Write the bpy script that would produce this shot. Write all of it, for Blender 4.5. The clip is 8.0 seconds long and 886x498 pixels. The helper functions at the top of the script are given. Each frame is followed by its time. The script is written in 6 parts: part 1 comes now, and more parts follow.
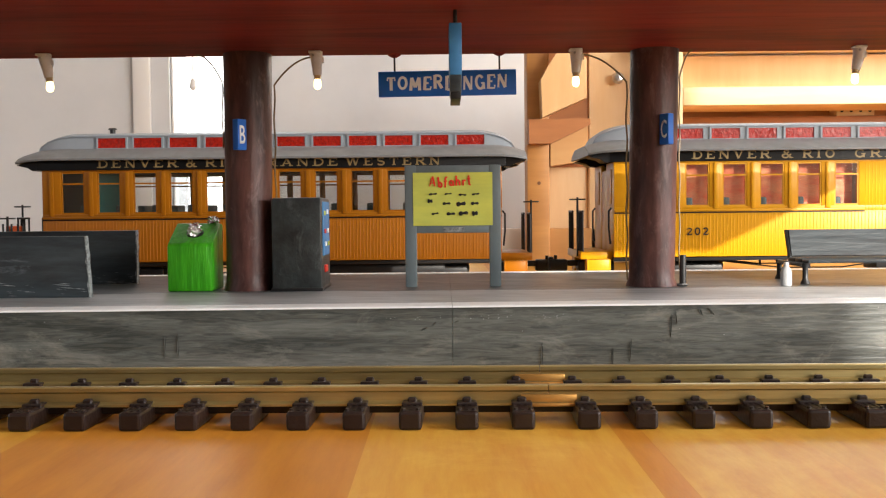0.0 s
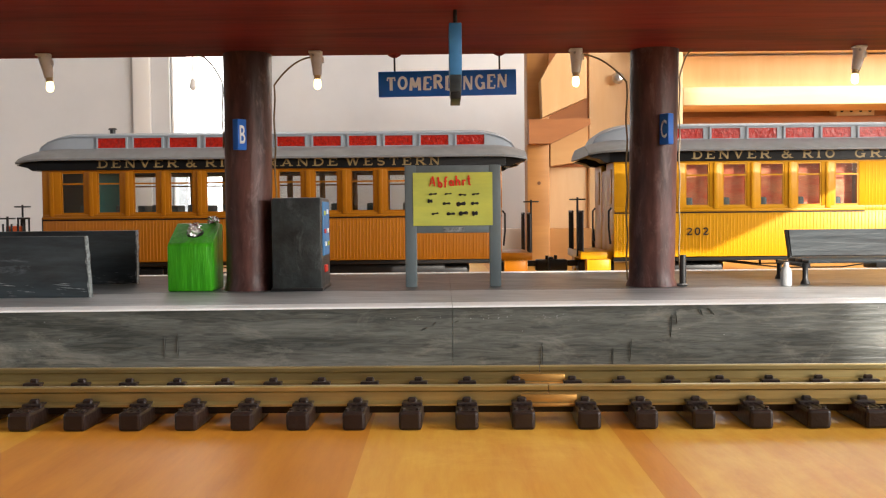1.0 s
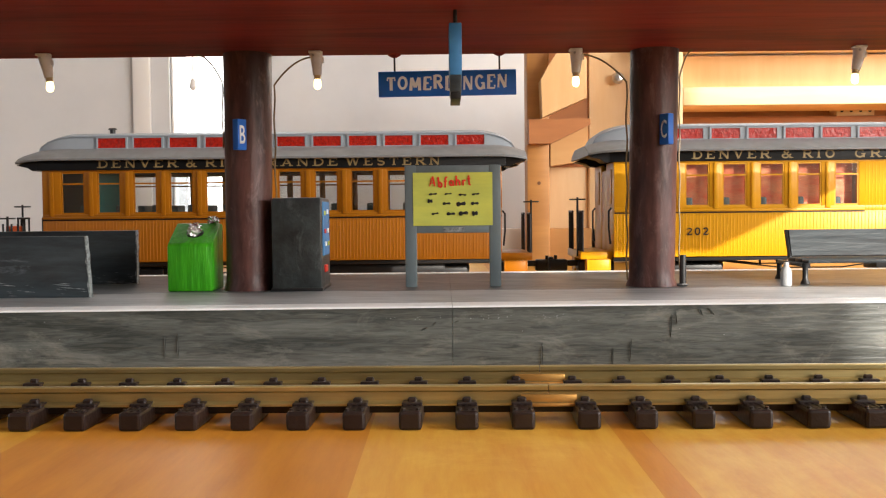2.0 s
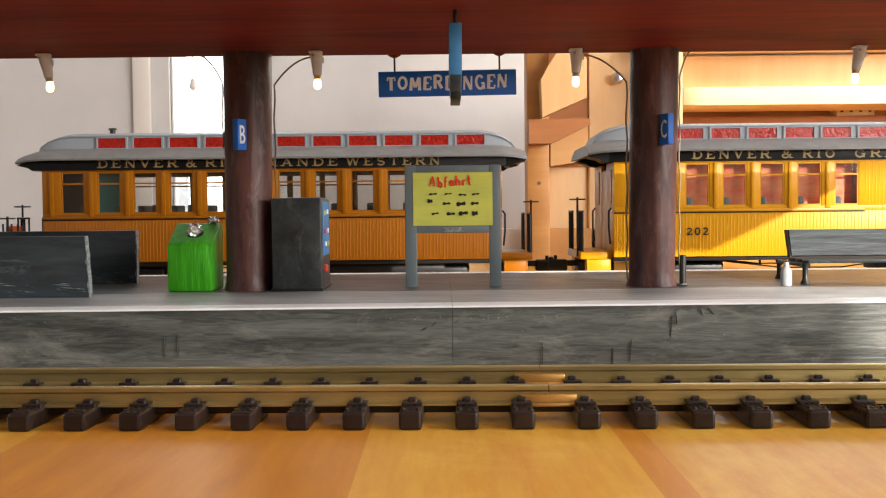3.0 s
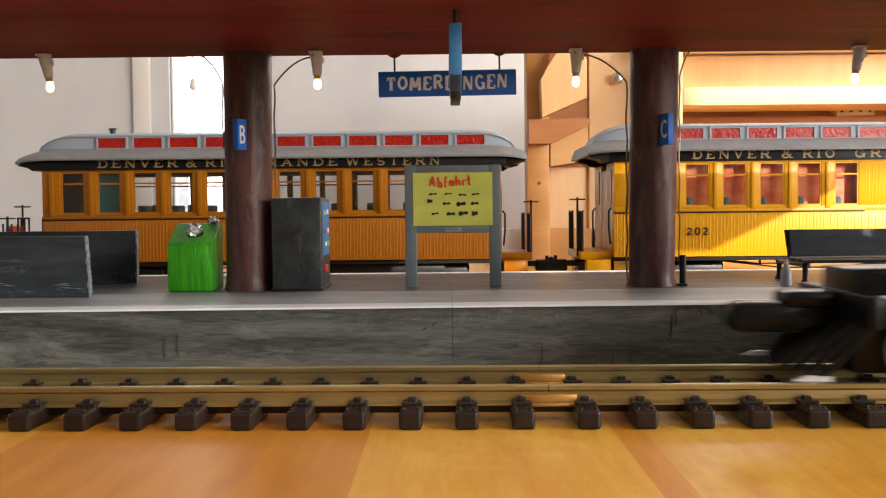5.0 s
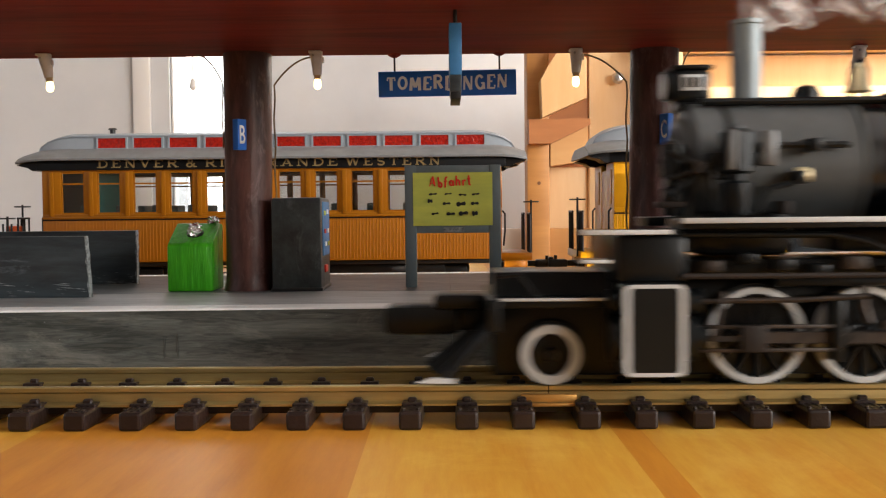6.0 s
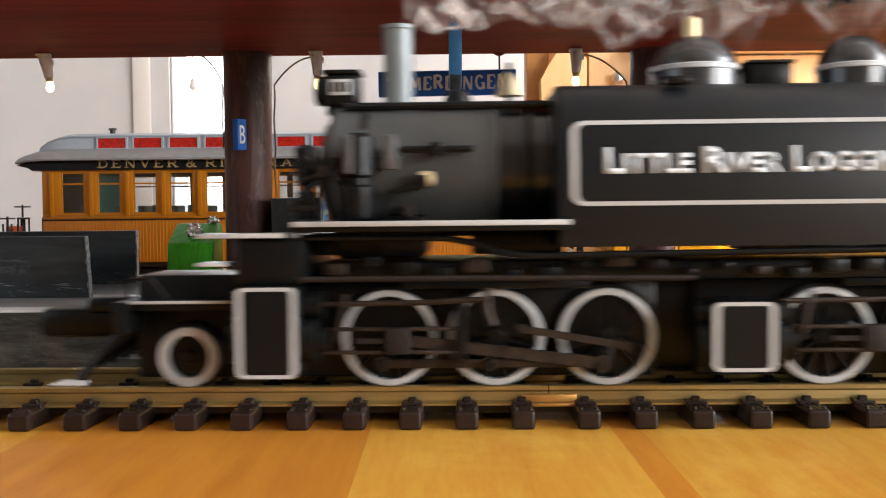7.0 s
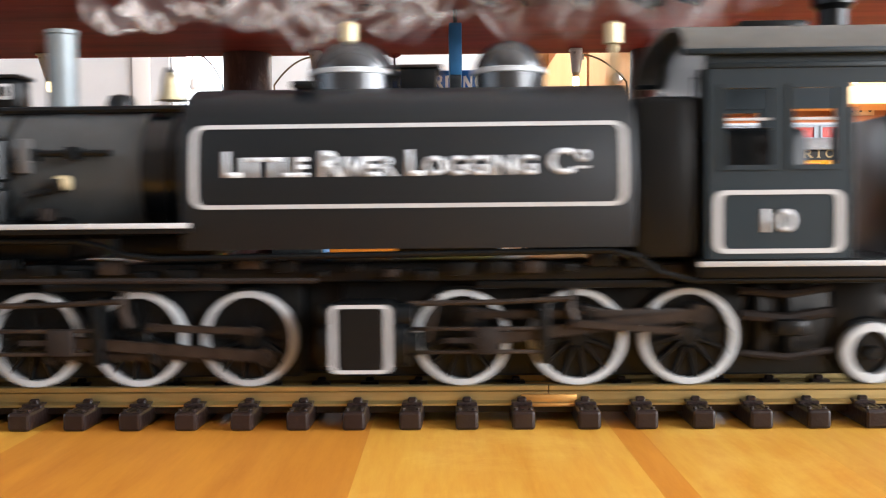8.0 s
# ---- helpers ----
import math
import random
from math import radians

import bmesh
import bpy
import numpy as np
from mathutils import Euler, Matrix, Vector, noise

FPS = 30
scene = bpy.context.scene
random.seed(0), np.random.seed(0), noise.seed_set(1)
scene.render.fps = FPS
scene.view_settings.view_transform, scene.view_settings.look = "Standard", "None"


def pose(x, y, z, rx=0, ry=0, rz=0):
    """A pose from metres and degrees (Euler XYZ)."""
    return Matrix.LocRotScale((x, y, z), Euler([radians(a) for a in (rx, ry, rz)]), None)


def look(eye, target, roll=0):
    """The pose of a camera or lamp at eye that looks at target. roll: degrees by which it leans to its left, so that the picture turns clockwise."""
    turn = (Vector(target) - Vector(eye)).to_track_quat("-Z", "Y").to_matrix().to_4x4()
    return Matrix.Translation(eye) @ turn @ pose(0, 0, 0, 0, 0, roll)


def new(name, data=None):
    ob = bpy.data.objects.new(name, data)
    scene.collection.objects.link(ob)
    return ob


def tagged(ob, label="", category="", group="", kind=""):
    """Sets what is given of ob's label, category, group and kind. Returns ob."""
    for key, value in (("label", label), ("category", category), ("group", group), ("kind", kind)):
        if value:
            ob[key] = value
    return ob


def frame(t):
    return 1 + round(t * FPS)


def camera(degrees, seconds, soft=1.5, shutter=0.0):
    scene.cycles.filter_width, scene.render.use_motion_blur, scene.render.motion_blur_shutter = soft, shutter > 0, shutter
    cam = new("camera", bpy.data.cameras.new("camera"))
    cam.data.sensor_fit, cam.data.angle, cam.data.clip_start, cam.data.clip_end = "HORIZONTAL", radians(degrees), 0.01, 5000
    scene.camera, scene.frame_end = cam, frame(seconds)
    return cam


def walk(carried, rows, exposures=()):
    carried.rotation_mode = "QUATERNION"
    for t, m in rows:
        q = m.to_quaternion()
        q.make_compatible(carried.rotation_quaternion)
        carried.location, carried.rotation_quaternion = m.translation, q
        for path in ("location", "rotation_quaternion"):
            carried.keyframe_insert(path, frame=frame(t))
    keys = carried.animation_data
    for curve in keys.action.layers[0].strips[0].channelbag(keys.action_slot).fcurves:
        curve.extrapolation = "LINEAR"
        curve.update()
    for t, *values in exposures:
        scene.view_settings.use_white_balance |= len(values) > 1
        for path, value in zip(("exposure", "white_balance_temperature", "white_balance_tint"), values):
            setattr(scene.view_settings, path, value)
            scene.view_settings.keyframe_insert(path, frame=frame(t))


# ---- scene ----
cam = camera(48.9, 8.0, soft=1.2, shutter=0.9)
CAM = pose(0, 0, 0.0826, 90 - 2.19, 0.57, 0)
walk(cam, [(0.0, CAM), (8.0, CAM)], exposures=((0.0, 0.55, 6500, 10), (5.8, 0.55, 6500, 10), (6.5, 0.66, 6330, 10), (7.0, 0.82, 6200, 10), (7.5, 1.00, 6050, 10), (8.0, 1.24, 5850, 10)))

# ---- light: sky outside, sun through the window behind on the right, window daylight, left fill ----
world = bpy.data.worlds.new("world")
scene.world = world
world.use_nodes = True
wn = world.node_tree.nodes
sky = wn.new("ShaderNodeTexSky")
sky.sky_type, sky.sun_disc = "NISHITA", False
SUN_WAY = Vector((0.62, -1.0, 0.30)).normalized()
sky.sun_elevation = math.asin(SUN_WAY.z)
sky.sun_rotation = math.atan2(SUN_WAY.x, SUN_WAY.y)
wn["Background"].inputs["Strength"].default_value = 0.12
world.node_tree.links.new(sky.outputs[0], wn["Background"].inputs["Color"])
sun = new("sun", bpy.data.lights.new("sun", "SUN"))
sun.data.energy, sun.data.angle, sun.data.color = 5.0, radians(0.6), (1.0, 0.93, 0.82)
sun.matrix_basis = look(SUN_WAY * 5, (0, 0, 0))


def window_light(name, eye, target, width, height, power, color):
    lamp = new(name, bpy.data.lights.new(name, "AREA"))
    lamp.data.shape, lamp.data.size, lamp.data.size_y = "RECTANGLE", width, height
    lamp.data.energy, lamp.data.color = power, color
    lamp.matrix_basis = look(eye, target)
    return lamp


window_light("window_daylight_front", (1.91, -1.33, 0.62), (1.55, 1.0, 0.4), 1.1, 0.8, 31, (1.0, 0.985, 0.965))
window_light("window_daylight_side", (2.58, -0.20, 0.9), (0, 0.3, 0.2), 1.18, 1.35, 74, (1.0, 0.985, 0.965))
# added cool fill from the left, no known source there
window_light("left_fill", (-2.38, -0.75, 0.95), (0, 0.45, 0.15), 1.1, 1.25, 5, (0.97, 0.98, 1.0))


# ---- materials ----
def material(name, base, rough=0.5, metal=0.0, vary=0.0, scale=40.0, dark=None, bump=0.0, bump_scale=200.0,
             stretch=(1, 1, 1), stain=0.0, stain_scale=12.0, coat=0.0, rough_vary=0.0, random_tint=0.0, spec=0.4, twist=0.0, worn=None, worn_scale=30.0, worn_amount=0.8, worn_from=0.56, worn_stretch=(1, 1, 1)):
    """Base colour with two scales of variation, roughness variation and fine relief."""
    m = bpy.data.materials.new(name)
    m.use_nodes = True
    nt, ns, ln = m.node_tree, m.node_tree.nodes, m.node_tree.links
    b = ns["Principled BSDF"]
    b.inputs["Roughness"].default_value, b.inputs["Metallic"].default_value = rough, metal
    b.inputs["Coat Weight"].default_value, b.inputs["Specular IOR Level"].default_value = coat, spec
    b.inputs["Base Color"].default_value = (*base, 1)
    tc = ns.new("ShaderNodeTexCoord")
    mp = ns.new("ShaderNodeMapping")
    mp.inputs["Scale"].default_value = stretch
    ln.new(tc.outputs["Object"], mp.inputs["Vector"])
    color = None
    if vary > 0 or stain > 0:
        dk = dark or tuple(c * 0.5 for c in base)
        n1 = ns.new("ShaderNodeTexNoise")
        n1.inputs["Scale"].default_value, n1.inputs["Detail"].default_value = scale, 6
        n1.inputs["Roughness"].default_value, n1.inputs["Distortion"].default_value = 0.65, twist
        ln.new(mp.outputs[0], n1.inputs["Vector"])
        n2 = ns.new("ShaderNodeTexNoise")
        n2.inputs["Scale"].default_value, n2.inputs["Detail"].default_value = stain_scale, 4
        n2.inputs["Distortion"].default_value = twist
        ln.new(mp.outputs[0], n2.inputs["Vector"])
        r1, r2 = ns.new("ShaderNodeMapRange"), ns.new("ShaderNodeMapRange")
        for r, n, amount in ((r1, n1, vary), (r2, n2, stain)):
            r.inputs["From Min"].default_value, r.inputs["From Max"].default_value = 0.35, 0.7
            r.inputs["To Min"].default_value, r.inputs["To Max"].default_value = 0.0, amount
            ln.new(n.outputs["Fac"], r.inputs["Value"])
        add = ns.new("ShaderNodeMath")
        add.operation, add.use_clamp = "ADD", True
        ln.new(r1.outputs[0], add.inputs[0])
        ln.new(r2.outputs[0], add.inputs[1])
        mix = ns.new("ShaderNodeMix")
        mix.data_type = "RGBA"
        mix.inputs["A"].default_value, mix.inputs["B"].default_value = (*base, 1), (*dk, 1)
        ln.new(add.outputs[0], mix.inputs["Factor"])
        color = mix.outputs["Result"]
        if rough_vary:
            rr = ns.new("ShaderNodeMapRange")
            rr.inputs["To Min"].default_value, rr.inputs["To Max"].default_value = rough - rough_vary, rough + rough_vary
            ln.new(n1.outputs["Fac"], rr.inputs["Value"])
            ln.new(rr.outputs[0], b.inputs["Roughness"])
    if worn:
        wm, n4, r4, mx4 = ns.new("ShaderNodeMapping"), ns.new("ShaderNodeTexNoise"), ns.new("ShaderNodeMapRange"), ns.new("ShaderNodeMix")
        wm.inputs["Scale"].default_value, wm.inputs["Rotation"].default_value = worn_stretch, (0.0, 0.12, 0.0)
        n4.inputs["Scale"].default_value, n4.inputs["Detail"].default_value, n4.inputs["Roughness"].default_value = worn_scale, 9, 0.72
        n4.inputs["Distortion"].default_value = 0.6
        r4.inputs["From Min"].default_value, r4.inputs["From Max"].default_value = worn_from, worn_from + 0.16
        r4.inputs["To Max"].default_value = worn_amount
        mx4.data_type = "RGBA"
        mx4.inputs["B"].default_value = (*worn, 1)
        ln.new(tc.outputs["Object"], wm.inputs["Vector"])
        ln.new(wm.outputs[0], n4.inputs["Vector"])
        ln.new(n4.outputs["Fac"], r4.inputs["Value"])
        ln.new(r4.outputs[0], mx4.inputs["Factor"])
        if color:
            ln.new(color, mx4.inputs["A"])
        else:
            mx4.inputs["A"].default_value = (*base, 1)
        color = mx4.outputs["Result"]
    if random_tint:
        oi = ns.new("ShaderNodeObjectInfo")
        mr = ns.new("ShaderNodeMapRange")
        mr.inputs["To Min"].default_value, mr.inputs["To Max"].default_value = 1 - random_tint, 1 + random_tint
        ln.new(oi.outputs["Random"], mr.inputs["Value"])
        hs = ns.new("ShaderNodeHueSaturation")
        ln.new(mr.outputs[0], hs.inputs["Value"])
        if color:
            ln.new(color, hs.inputs["Color"])
        else:
            hs.inputs["Color"].default_value = (*base, 1)
        color = hs.outputs["Color"]
    if color:
        ln.new(color, b.inputs["Base Color"])
    if bump:
        n3 = ns.new("ShaderNodeTexNoise")
        n3.inputs["Scale"].default_value, n3.inputs["Detail"].default_value = bump_scale, 4
        ln.new(mp.outputs[0], n3.inputs["Vector"])
        bp = ns.new("ShaderNodeBump")
        bp.inputs["Strength"].default_value, bp.inputs["Distance"].default_value = bump, 0.001
        ln.new(n3.outputs["Fac"], bp.inputs["Height"])
        ln.new(bp.outputs[0], b.inputs["Normal"])
    return m


def glowing(name, color, strength):
    m = bpy.data.materials.new(name)
    m.use_nodes = True
    b = m.node_tree.nodes["Principled BSDF"]
    b.inputs["Base Color"].default_value = (*color, 1)
    b.inputs["Emission Color"].default_value = (*color, 1)
    b.inputs["Emission Strength"].default_value = strength
    return m


def clear_glass(name, tint=(1, 1, 1), share=0.12):
    """Thin pane: mostly see-through, with a glossy share."""
    m = bpy.data.materials.new(name)
    m.use_nodes = True
    nt, ns, ln = m.node_tree, m.node_tree.nodes, m.node_tree.links
    ns.remove(ns["Principled BSDF"])
    tr, gl, mx = ns.new("ShaderNodeBsdfTransparent"), ns.new("ShaderNodeBsdfGlossy"), ns.new("ShaderNodeMixShader")
    tr.inputs["Color"].default_value = (*tint, 1)
    gl.inputs["Roughness"].default_value = 0.06
    mx.inputs["Fac"].default_value = share
    ln.new(tr.outputs[0], mx.inputs[1])
    ln.new(gl.outputs[0], mx.inputs[2])
    ln.new(mx.outputs[0], ns["Material Output"].inputs["Surface"])
    return m


BOARD = material("varnished_board", (0.535, 0.294, 0.041), 0.40, vary=0.8, scale=9, dark=(0.44, 0.185, 0.020), stretch=(14, 1.6, 1),
                 stain=0.45, stain_scale=2.0, bump=0.05, bump_scale=60, random_tint=0.10, spec=0.16, worn=(0.60, 0.36, 0.07), worn_scale=16, worn_amount=0.6, worn_from=0.5, worn_stretch=(1, 0.5, 1))
BOARD_DEEP = material("varnished_board_deep", (0.50, 0.205, 0.022), 0.40, vary=0.7, scale=9, dark=(0.36, 0.125, 0.014), stretch=(14, 1.6, 1),
                      stain=0.4, stain_scale=2.0, bump=0.05, bump_scale=60, random_tint=0.06, spec=0.16)
PINE = material("pine", (0.58, 0.32, 0.12), 0.5, vary=0.5, scale=5, dark=(0.5, 0.25, 0.09), stretch=(1, 1, 8), stain=0.3, stain_scale=3)
PINE_PALE = material("pine_pale", (0.70, 0.44, 0.20), 0.5, vary=0.6, scale=5, dark=(0.60, 0.33, 0.13), stretch=(8, 8, 1), stain=0.2, stain_scale=3)
# uprights lightened to carry bounced sunlight in their colour
PINE_UP_LIT = material("pine_upright_lit", (0.84, 0.62, 0.37), 0.5, vary=0.5, scale=5, dark=(0.74, 0.48, 0.24), stretch=(8, 8, 1), stain=0.3, stain_scale=3)
PINE_KNOT = material("pine_knot", (0.20, 0.08, 0.03), 0.5, vary=0.5, scale=90)
# pine lightened too, part of the sun's brightness is in the tone
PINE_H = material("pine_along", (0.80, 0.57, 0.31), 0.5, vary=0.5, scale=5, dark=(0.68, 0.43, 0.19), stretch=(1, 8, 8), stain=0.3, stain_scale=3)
# darker orange pine: the left post's shade is put into its colour
PINE_SHADED = material("pine_shaded_orange", (0.54, 0.255, 0.070), 0.5, vary=0.5, scale=5, dark=(0.32, 0.13, 0.035), stretch=(1, 1, 8), stain=0.3, stain_scale=3)
MACHINE = material("dark_grey_enamel", (0.040, 0.048, 0.048), 0.38, vary=0.6, scale=120, dark=(0.016, 0.018, 0.018), stain=0.5, stain_scale=60, bump=0.4, bump_scale=260,
                   worn=(0.13, 0.145, 0.145), worn_scale=55, worn_amount=0.6, worn_from=0.57, worn_stretch=(1.6, 1, 0.6))
CAB_ROOF = material("cab_roof_grey", (0.105, 0.098, 0.086), 0.6, spec=0.2, vary=0.4, scale=60, stain=0.3)
# dark pine for recessed shelf parts, their shade coloured in
PINE_SHADE_DARK = material("pine_in_shade", (0.40, 0.15, 0.045), 0.5, vary=0.4, scale=5, stretch=(1, 8, 8))
PLASTER = material("white_plaster", (0.67, 0.675, 0.69), 0.85, vary=0.08, scale=6, bump=0.1, bump_scale=90, stain=0.06)
TRIM_WHITE = material("white_paint", (0.82, 0.80, 0.78), 0.5, vary=0.05, scale=10)
BRASS = material("rail_brass", (0.62, 0.50, 0.23), 0.34, 0.85, vary=0.75, scale=60, dark=(0.26, 0.19, 0.075), stretch=(0.12, 1, 1.4), stain=0.4, stain_scale=20, rough_vary=0.12)
COPPER = material("rail_joiner_bare", (0.62, 0.34, 0.10), 0.42, 0.85, vary=0.3, scale=60)
TIE = material("tie_plastic", (0.019, 0.011, 0.009), 0.30, spec=0.32, vary=0.3, scale=200, dark=(0.011, 0.007, 0.006), bump=0.2, bump_scale=500, random_tint=0.2)
CONCRETE = material("grey_painted_wood", (0.170, 0.180, 0.165), 0.40, spec=0.5, vary=0.7, scale=420, dark=(0.036, 0.041, 0.038), stretch=(0.10, 1, 1.0),
                    stain=0.75, stain_scale=45, bump=0.35, bump_scale=360, rough_vary=0.18, twist=1.6, worn=(0.34, 0.33, 0.29), worn_scale=38, worn_amount=0.5, worn_from=0.53, worn_stretch=(0.55, 1, 1.5))
PAVE = material("platform_grey", (0.150, 0.170, 0.178), 0.36, vary=0.9, scale=230, dark=(0.040, 0.045, 0.047), stretch=(0.3, 1, 1), stain=0.7, stain_scale=34, bump=0.45, twist=0.8,
                worn=(0.28, 0.30, 0.30), worn_scale=40, worn_amount=0.5, worn_stretch=(0.5, 1, 1))
PAVE_LIGHT = material("platform_light_grey", (0.47, 0.485, 0.49), 0.42, vary=0.7, scale=200, dark=(0.22, 0.23, 0.23), stretch=(0.2, 1, 1), stain=0.45, stain_scale=30, bump=0.3)
GOUGE = material("bare_gouge", (0.085, 0.088, 0.078), 0.7, vary=0.4, scale=200)
STRIPE = material("edge_white_paint", (0.80, 0.80, 0.79), 0.5, vary=0.25, scale=60, dark=(0.5, 0.5, 0.48), stain=0.1)
BURGUNDY = material("canopy_red", (0.36, 0.032, 0.018), 0.62, spec=0.2, vary=0.6, scale=90, dark=(0.14, 0.013, 0.010), stretch=(0.14, 1, 1), stain=0.6, stain_scale=26, bump=0.35, bump_scale=120,
                    worn=(0.44, 0.16, 0.10), worn_scale=60, worn_amount=0.35, worn_from=0.60, worn_stretch=(0.3, 1.6, 1))
COLUMN = material("column_brown", (0.150, 0.064, 0.055), 0.42, spec=0.35, vary=0.6, scale=190, dark=(0.045, 0.018, 0.016), stretch=(1, 1, 0.25), stain=0.9, stain_scale=60, bump=0.4,
                  worn=(0.30, 0.19, 0.17), worn_scale=70, worn_amount=0.55, worn_from=0.55, worn_stretch=(1.4, 1.4, 0.5))
BENCH = material("slate_paint", (0.048, 0.062, 0.070), 0.34, vary=0.7, scale=190, dark=(0.014, 0.017, 0.020), stretch=(0.16, 1, 1), stain=0.6, stain_scale=60, bump=0.35, rough_vary=0.12,
                 worn=(0.27, 0.31, 0.34), worn_scale=46, worn_amount=0.7, worn_from=0.585, worn_stretch=(0.4, 1, 1.8))
SCUFF = material("scuffed_light_paint", (0.40, 0.43, 0.43), 0.6, vary=0.9, scale=420, dark=(0.07, 0.08, 0.085), stain=0.4, stain_scale=180)
GREEN = material("bright_green_paint", (0.055, 0.40, 0.012), 0.34, vary=0.8, scale=150, dark=(0.022, 0.20, 0.006), stretch=(2.2, 1, 0.25), bump=1.0, bump_scale=130,
                 worn=(0.12, 0.56, 0.04), worn_scale=70, worn_amount=0.5, worn_from=0.55, worn_stretch=(2.2, 1, 0.4))
FOIL = material("crumpled_foil", (0.8, 0.8, 0.8), 0.25, 1.0, bump=0.8, bump_scale=500)
GREYPOST = material("blue_grey_paint", (0.16, 0.20, 0.215), 0.5, vary=0.5, scale=60, dark=(0.09, 0.115, 0.125), stretch=(1, 1, 0.4), stain=0.4, stain_scale=50)
POSTER = material("yellow_paper", (0.66, 0.66, 0.11), 0.7, vary=0.5, scale=90, dark=(0.42, 0.48, 0.10), stretch=(0.4, 1, 1.6), stain=0.3, stain_scale=50)
BLUE = material("sign_blue", (0.015, 0.15, 0.62), 0.45, vary=0.3, scale=60, dark=(0.012, 0.10, 0.46))
BLUE_PALE = material("sky_blue_paint", (0.05, 0.22, 0.48), 0.45, vary=0.3, scale=60)
BLACK = material("black_paint", (0.012, 0.012, 0.013), 0.4, vary=0.3, scale=80, dark=(0.006, 0.006, 0.006))
WHITE_INK = material("white_lettering", (0.93, 0.94, 0.95), 0.5, vary=0.1, scale=150)
RED_INK = material("red_marker", (0.74, 0.03, 0.012), 0.6)
RED_BUTTON = material("red_plastic", (0.65, 0.03, 0.02), 0.4)
BULB_CAP = material("white_socket", (0.88, 0.87, 0.85), 0.4, vary=0.2, scale=200)
BOTTLE = material("bottle_grey_white", (0.42, 0.43, 0.44), 0.4, vary=0.5, scale=300, dark=(0.24, 0.25, 0.26))
WIRE = material("twisted_wire", (0.22, 0.15, 0.07), 0.4, vary=0.5, scale=400)
BULB = glowing("bulb_glow", (1.0, 0.80, 0.38), 3.2)
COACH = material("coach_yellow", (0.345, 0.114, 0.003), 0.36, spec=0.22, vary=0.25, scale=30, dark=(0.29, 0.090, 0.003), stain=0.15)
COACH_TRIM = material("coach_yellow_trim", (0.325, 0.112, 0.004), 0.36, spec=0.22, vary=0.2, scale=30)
# lightened yellow for the second coach, its stronger daylight put into the colour
COACH_LIT = material("coach_yellow_lit", (0.61, 0.288, 0.005), 0.36, spec=0.22, vary=0.25, scale=30, dark=(0.54, 0.235, 0.004), stain=0.15)
LIT_TRIM = material("coach_trim_lit", (0.56, 0.255, 0.006), 0.36, spec=0.22, vary=0.2, scale=30)
ROOF = material("roof_grey", (0.21, 0.207, 0.203), 0.5, spec=0.3, vary=0.4, scale=90, dark=(0.11, 0.105, 0.10), stain=0.3)
CLERE = material("clerestory_silver", (0.28, 0.30, 0.325), 0.45, spec=0.3, vary=0.2, scale=40)
RED_GLASS = material("red_pane", (0.42, 0.014, 0.006), 0.22, spec=0.5, vary=0.9, scale=330, dark=(0.13, 0.004, 0.003), bump=0.9, bump_scale=380)
LETTERBOARD = material("letterboard_black", (0.009, 0.009, 0.010), 0.4, spec=0.25, vary=0.2, scale=50)
GOLD = material("gold_lettering", (0.32, 0.225, 0.095), 0.5)
SEAT = material("seat_dark_green", (0.03, 0.05, 0.05), 0.6)
TEAL = material("teal_partition", (0.012, 0.12, 0.11), 0.5)
# paler blotches in the red imitate light patches and reflections
RED_WALL = material("red_with_light_patches", (0.86, 0.085, 0.016), 0.45, vary=1.0, scale=48, dark=(0.92, 0.34, 0.13), stretch=(1, 1, 1.8), stain=0.3)
GLASS = clear_glass("window_glass", (0.97, 0.98, 0.98), 0.1)
ENGINE = material("engine_black", (0.0040, 0.0050, 0.0056), 0.3, spec=0.22, vary=0.35, scale=60, dark=(0.008, 0.0075, 0.007), bump=0.05, stain=0.2)
TANK = material("tank_grey_black", (0.0102, 0.0122, 0.0142), 0.42, spec=0.25, vary=0.3, scale=40, dark=(0.0125, 0.0122, 0.0120), stain=0.3, stain_scale=10)
CAB = material("cab_slate", (0.0135, 0.0212, 0.0262), 0.42, spec=0.25, vary=0.3, scale=40, dark=(0.013, 0.018, 0.021), stain=0.3, stain_scale=10)
SOOT = material("sooty_brown", (0.022, 0.016, 0.013), 0.6, spec=0.15, vary=0.4, scale=60)
RODS = material("weathered_rod", (0.046, 0.031, 0.022), 0.45, 0.25, spec=0.35, vary=0.7, scale=120, dark=(0.014, 0.010, 0.008), stain=0.5, stain_scale=60)
TYRE = material("white_tyre", (0.54, 0.56, 0.57), 0.4, vary=0.3, scale=150, stain=0.2, stain_scale=90)
STEEL = material("bright_steel", (0.6, 0.6, 0.6), 0.28, 0.9, vary=0.2, scale=100)
LINING = material("white_lining", (0.43, 0.43, 0.425), 0.45)
BOILER = material("boiler_gloss_black", (0.007, 0.009, 0.011), 0.26, spec=0.6, vary=0.4, scale=50, dark=(0.008, 0.009, 0.010), stain=0.3)
SMOKEBOX = material("smokebox_graphite", (0.062, 0.067, 0.068), 0.5, spec=0.5, vary=0.5, scale=60, dark=(0.034, 0.034, 0.032), stain=0.4, stain_scale=25)
DOME = material("dome_satin_grey", (0.028, 0.030, 0.032), 0.26, spec=0.75, vary=0.4, scale=50, dark=(0.016, 0.016, 0.016), stain=0.3)
PUMP = material("dull_pump_metal", (0.13, 0.13, 0.13), 0.4, 0.5, vary=0.4, scale=80)
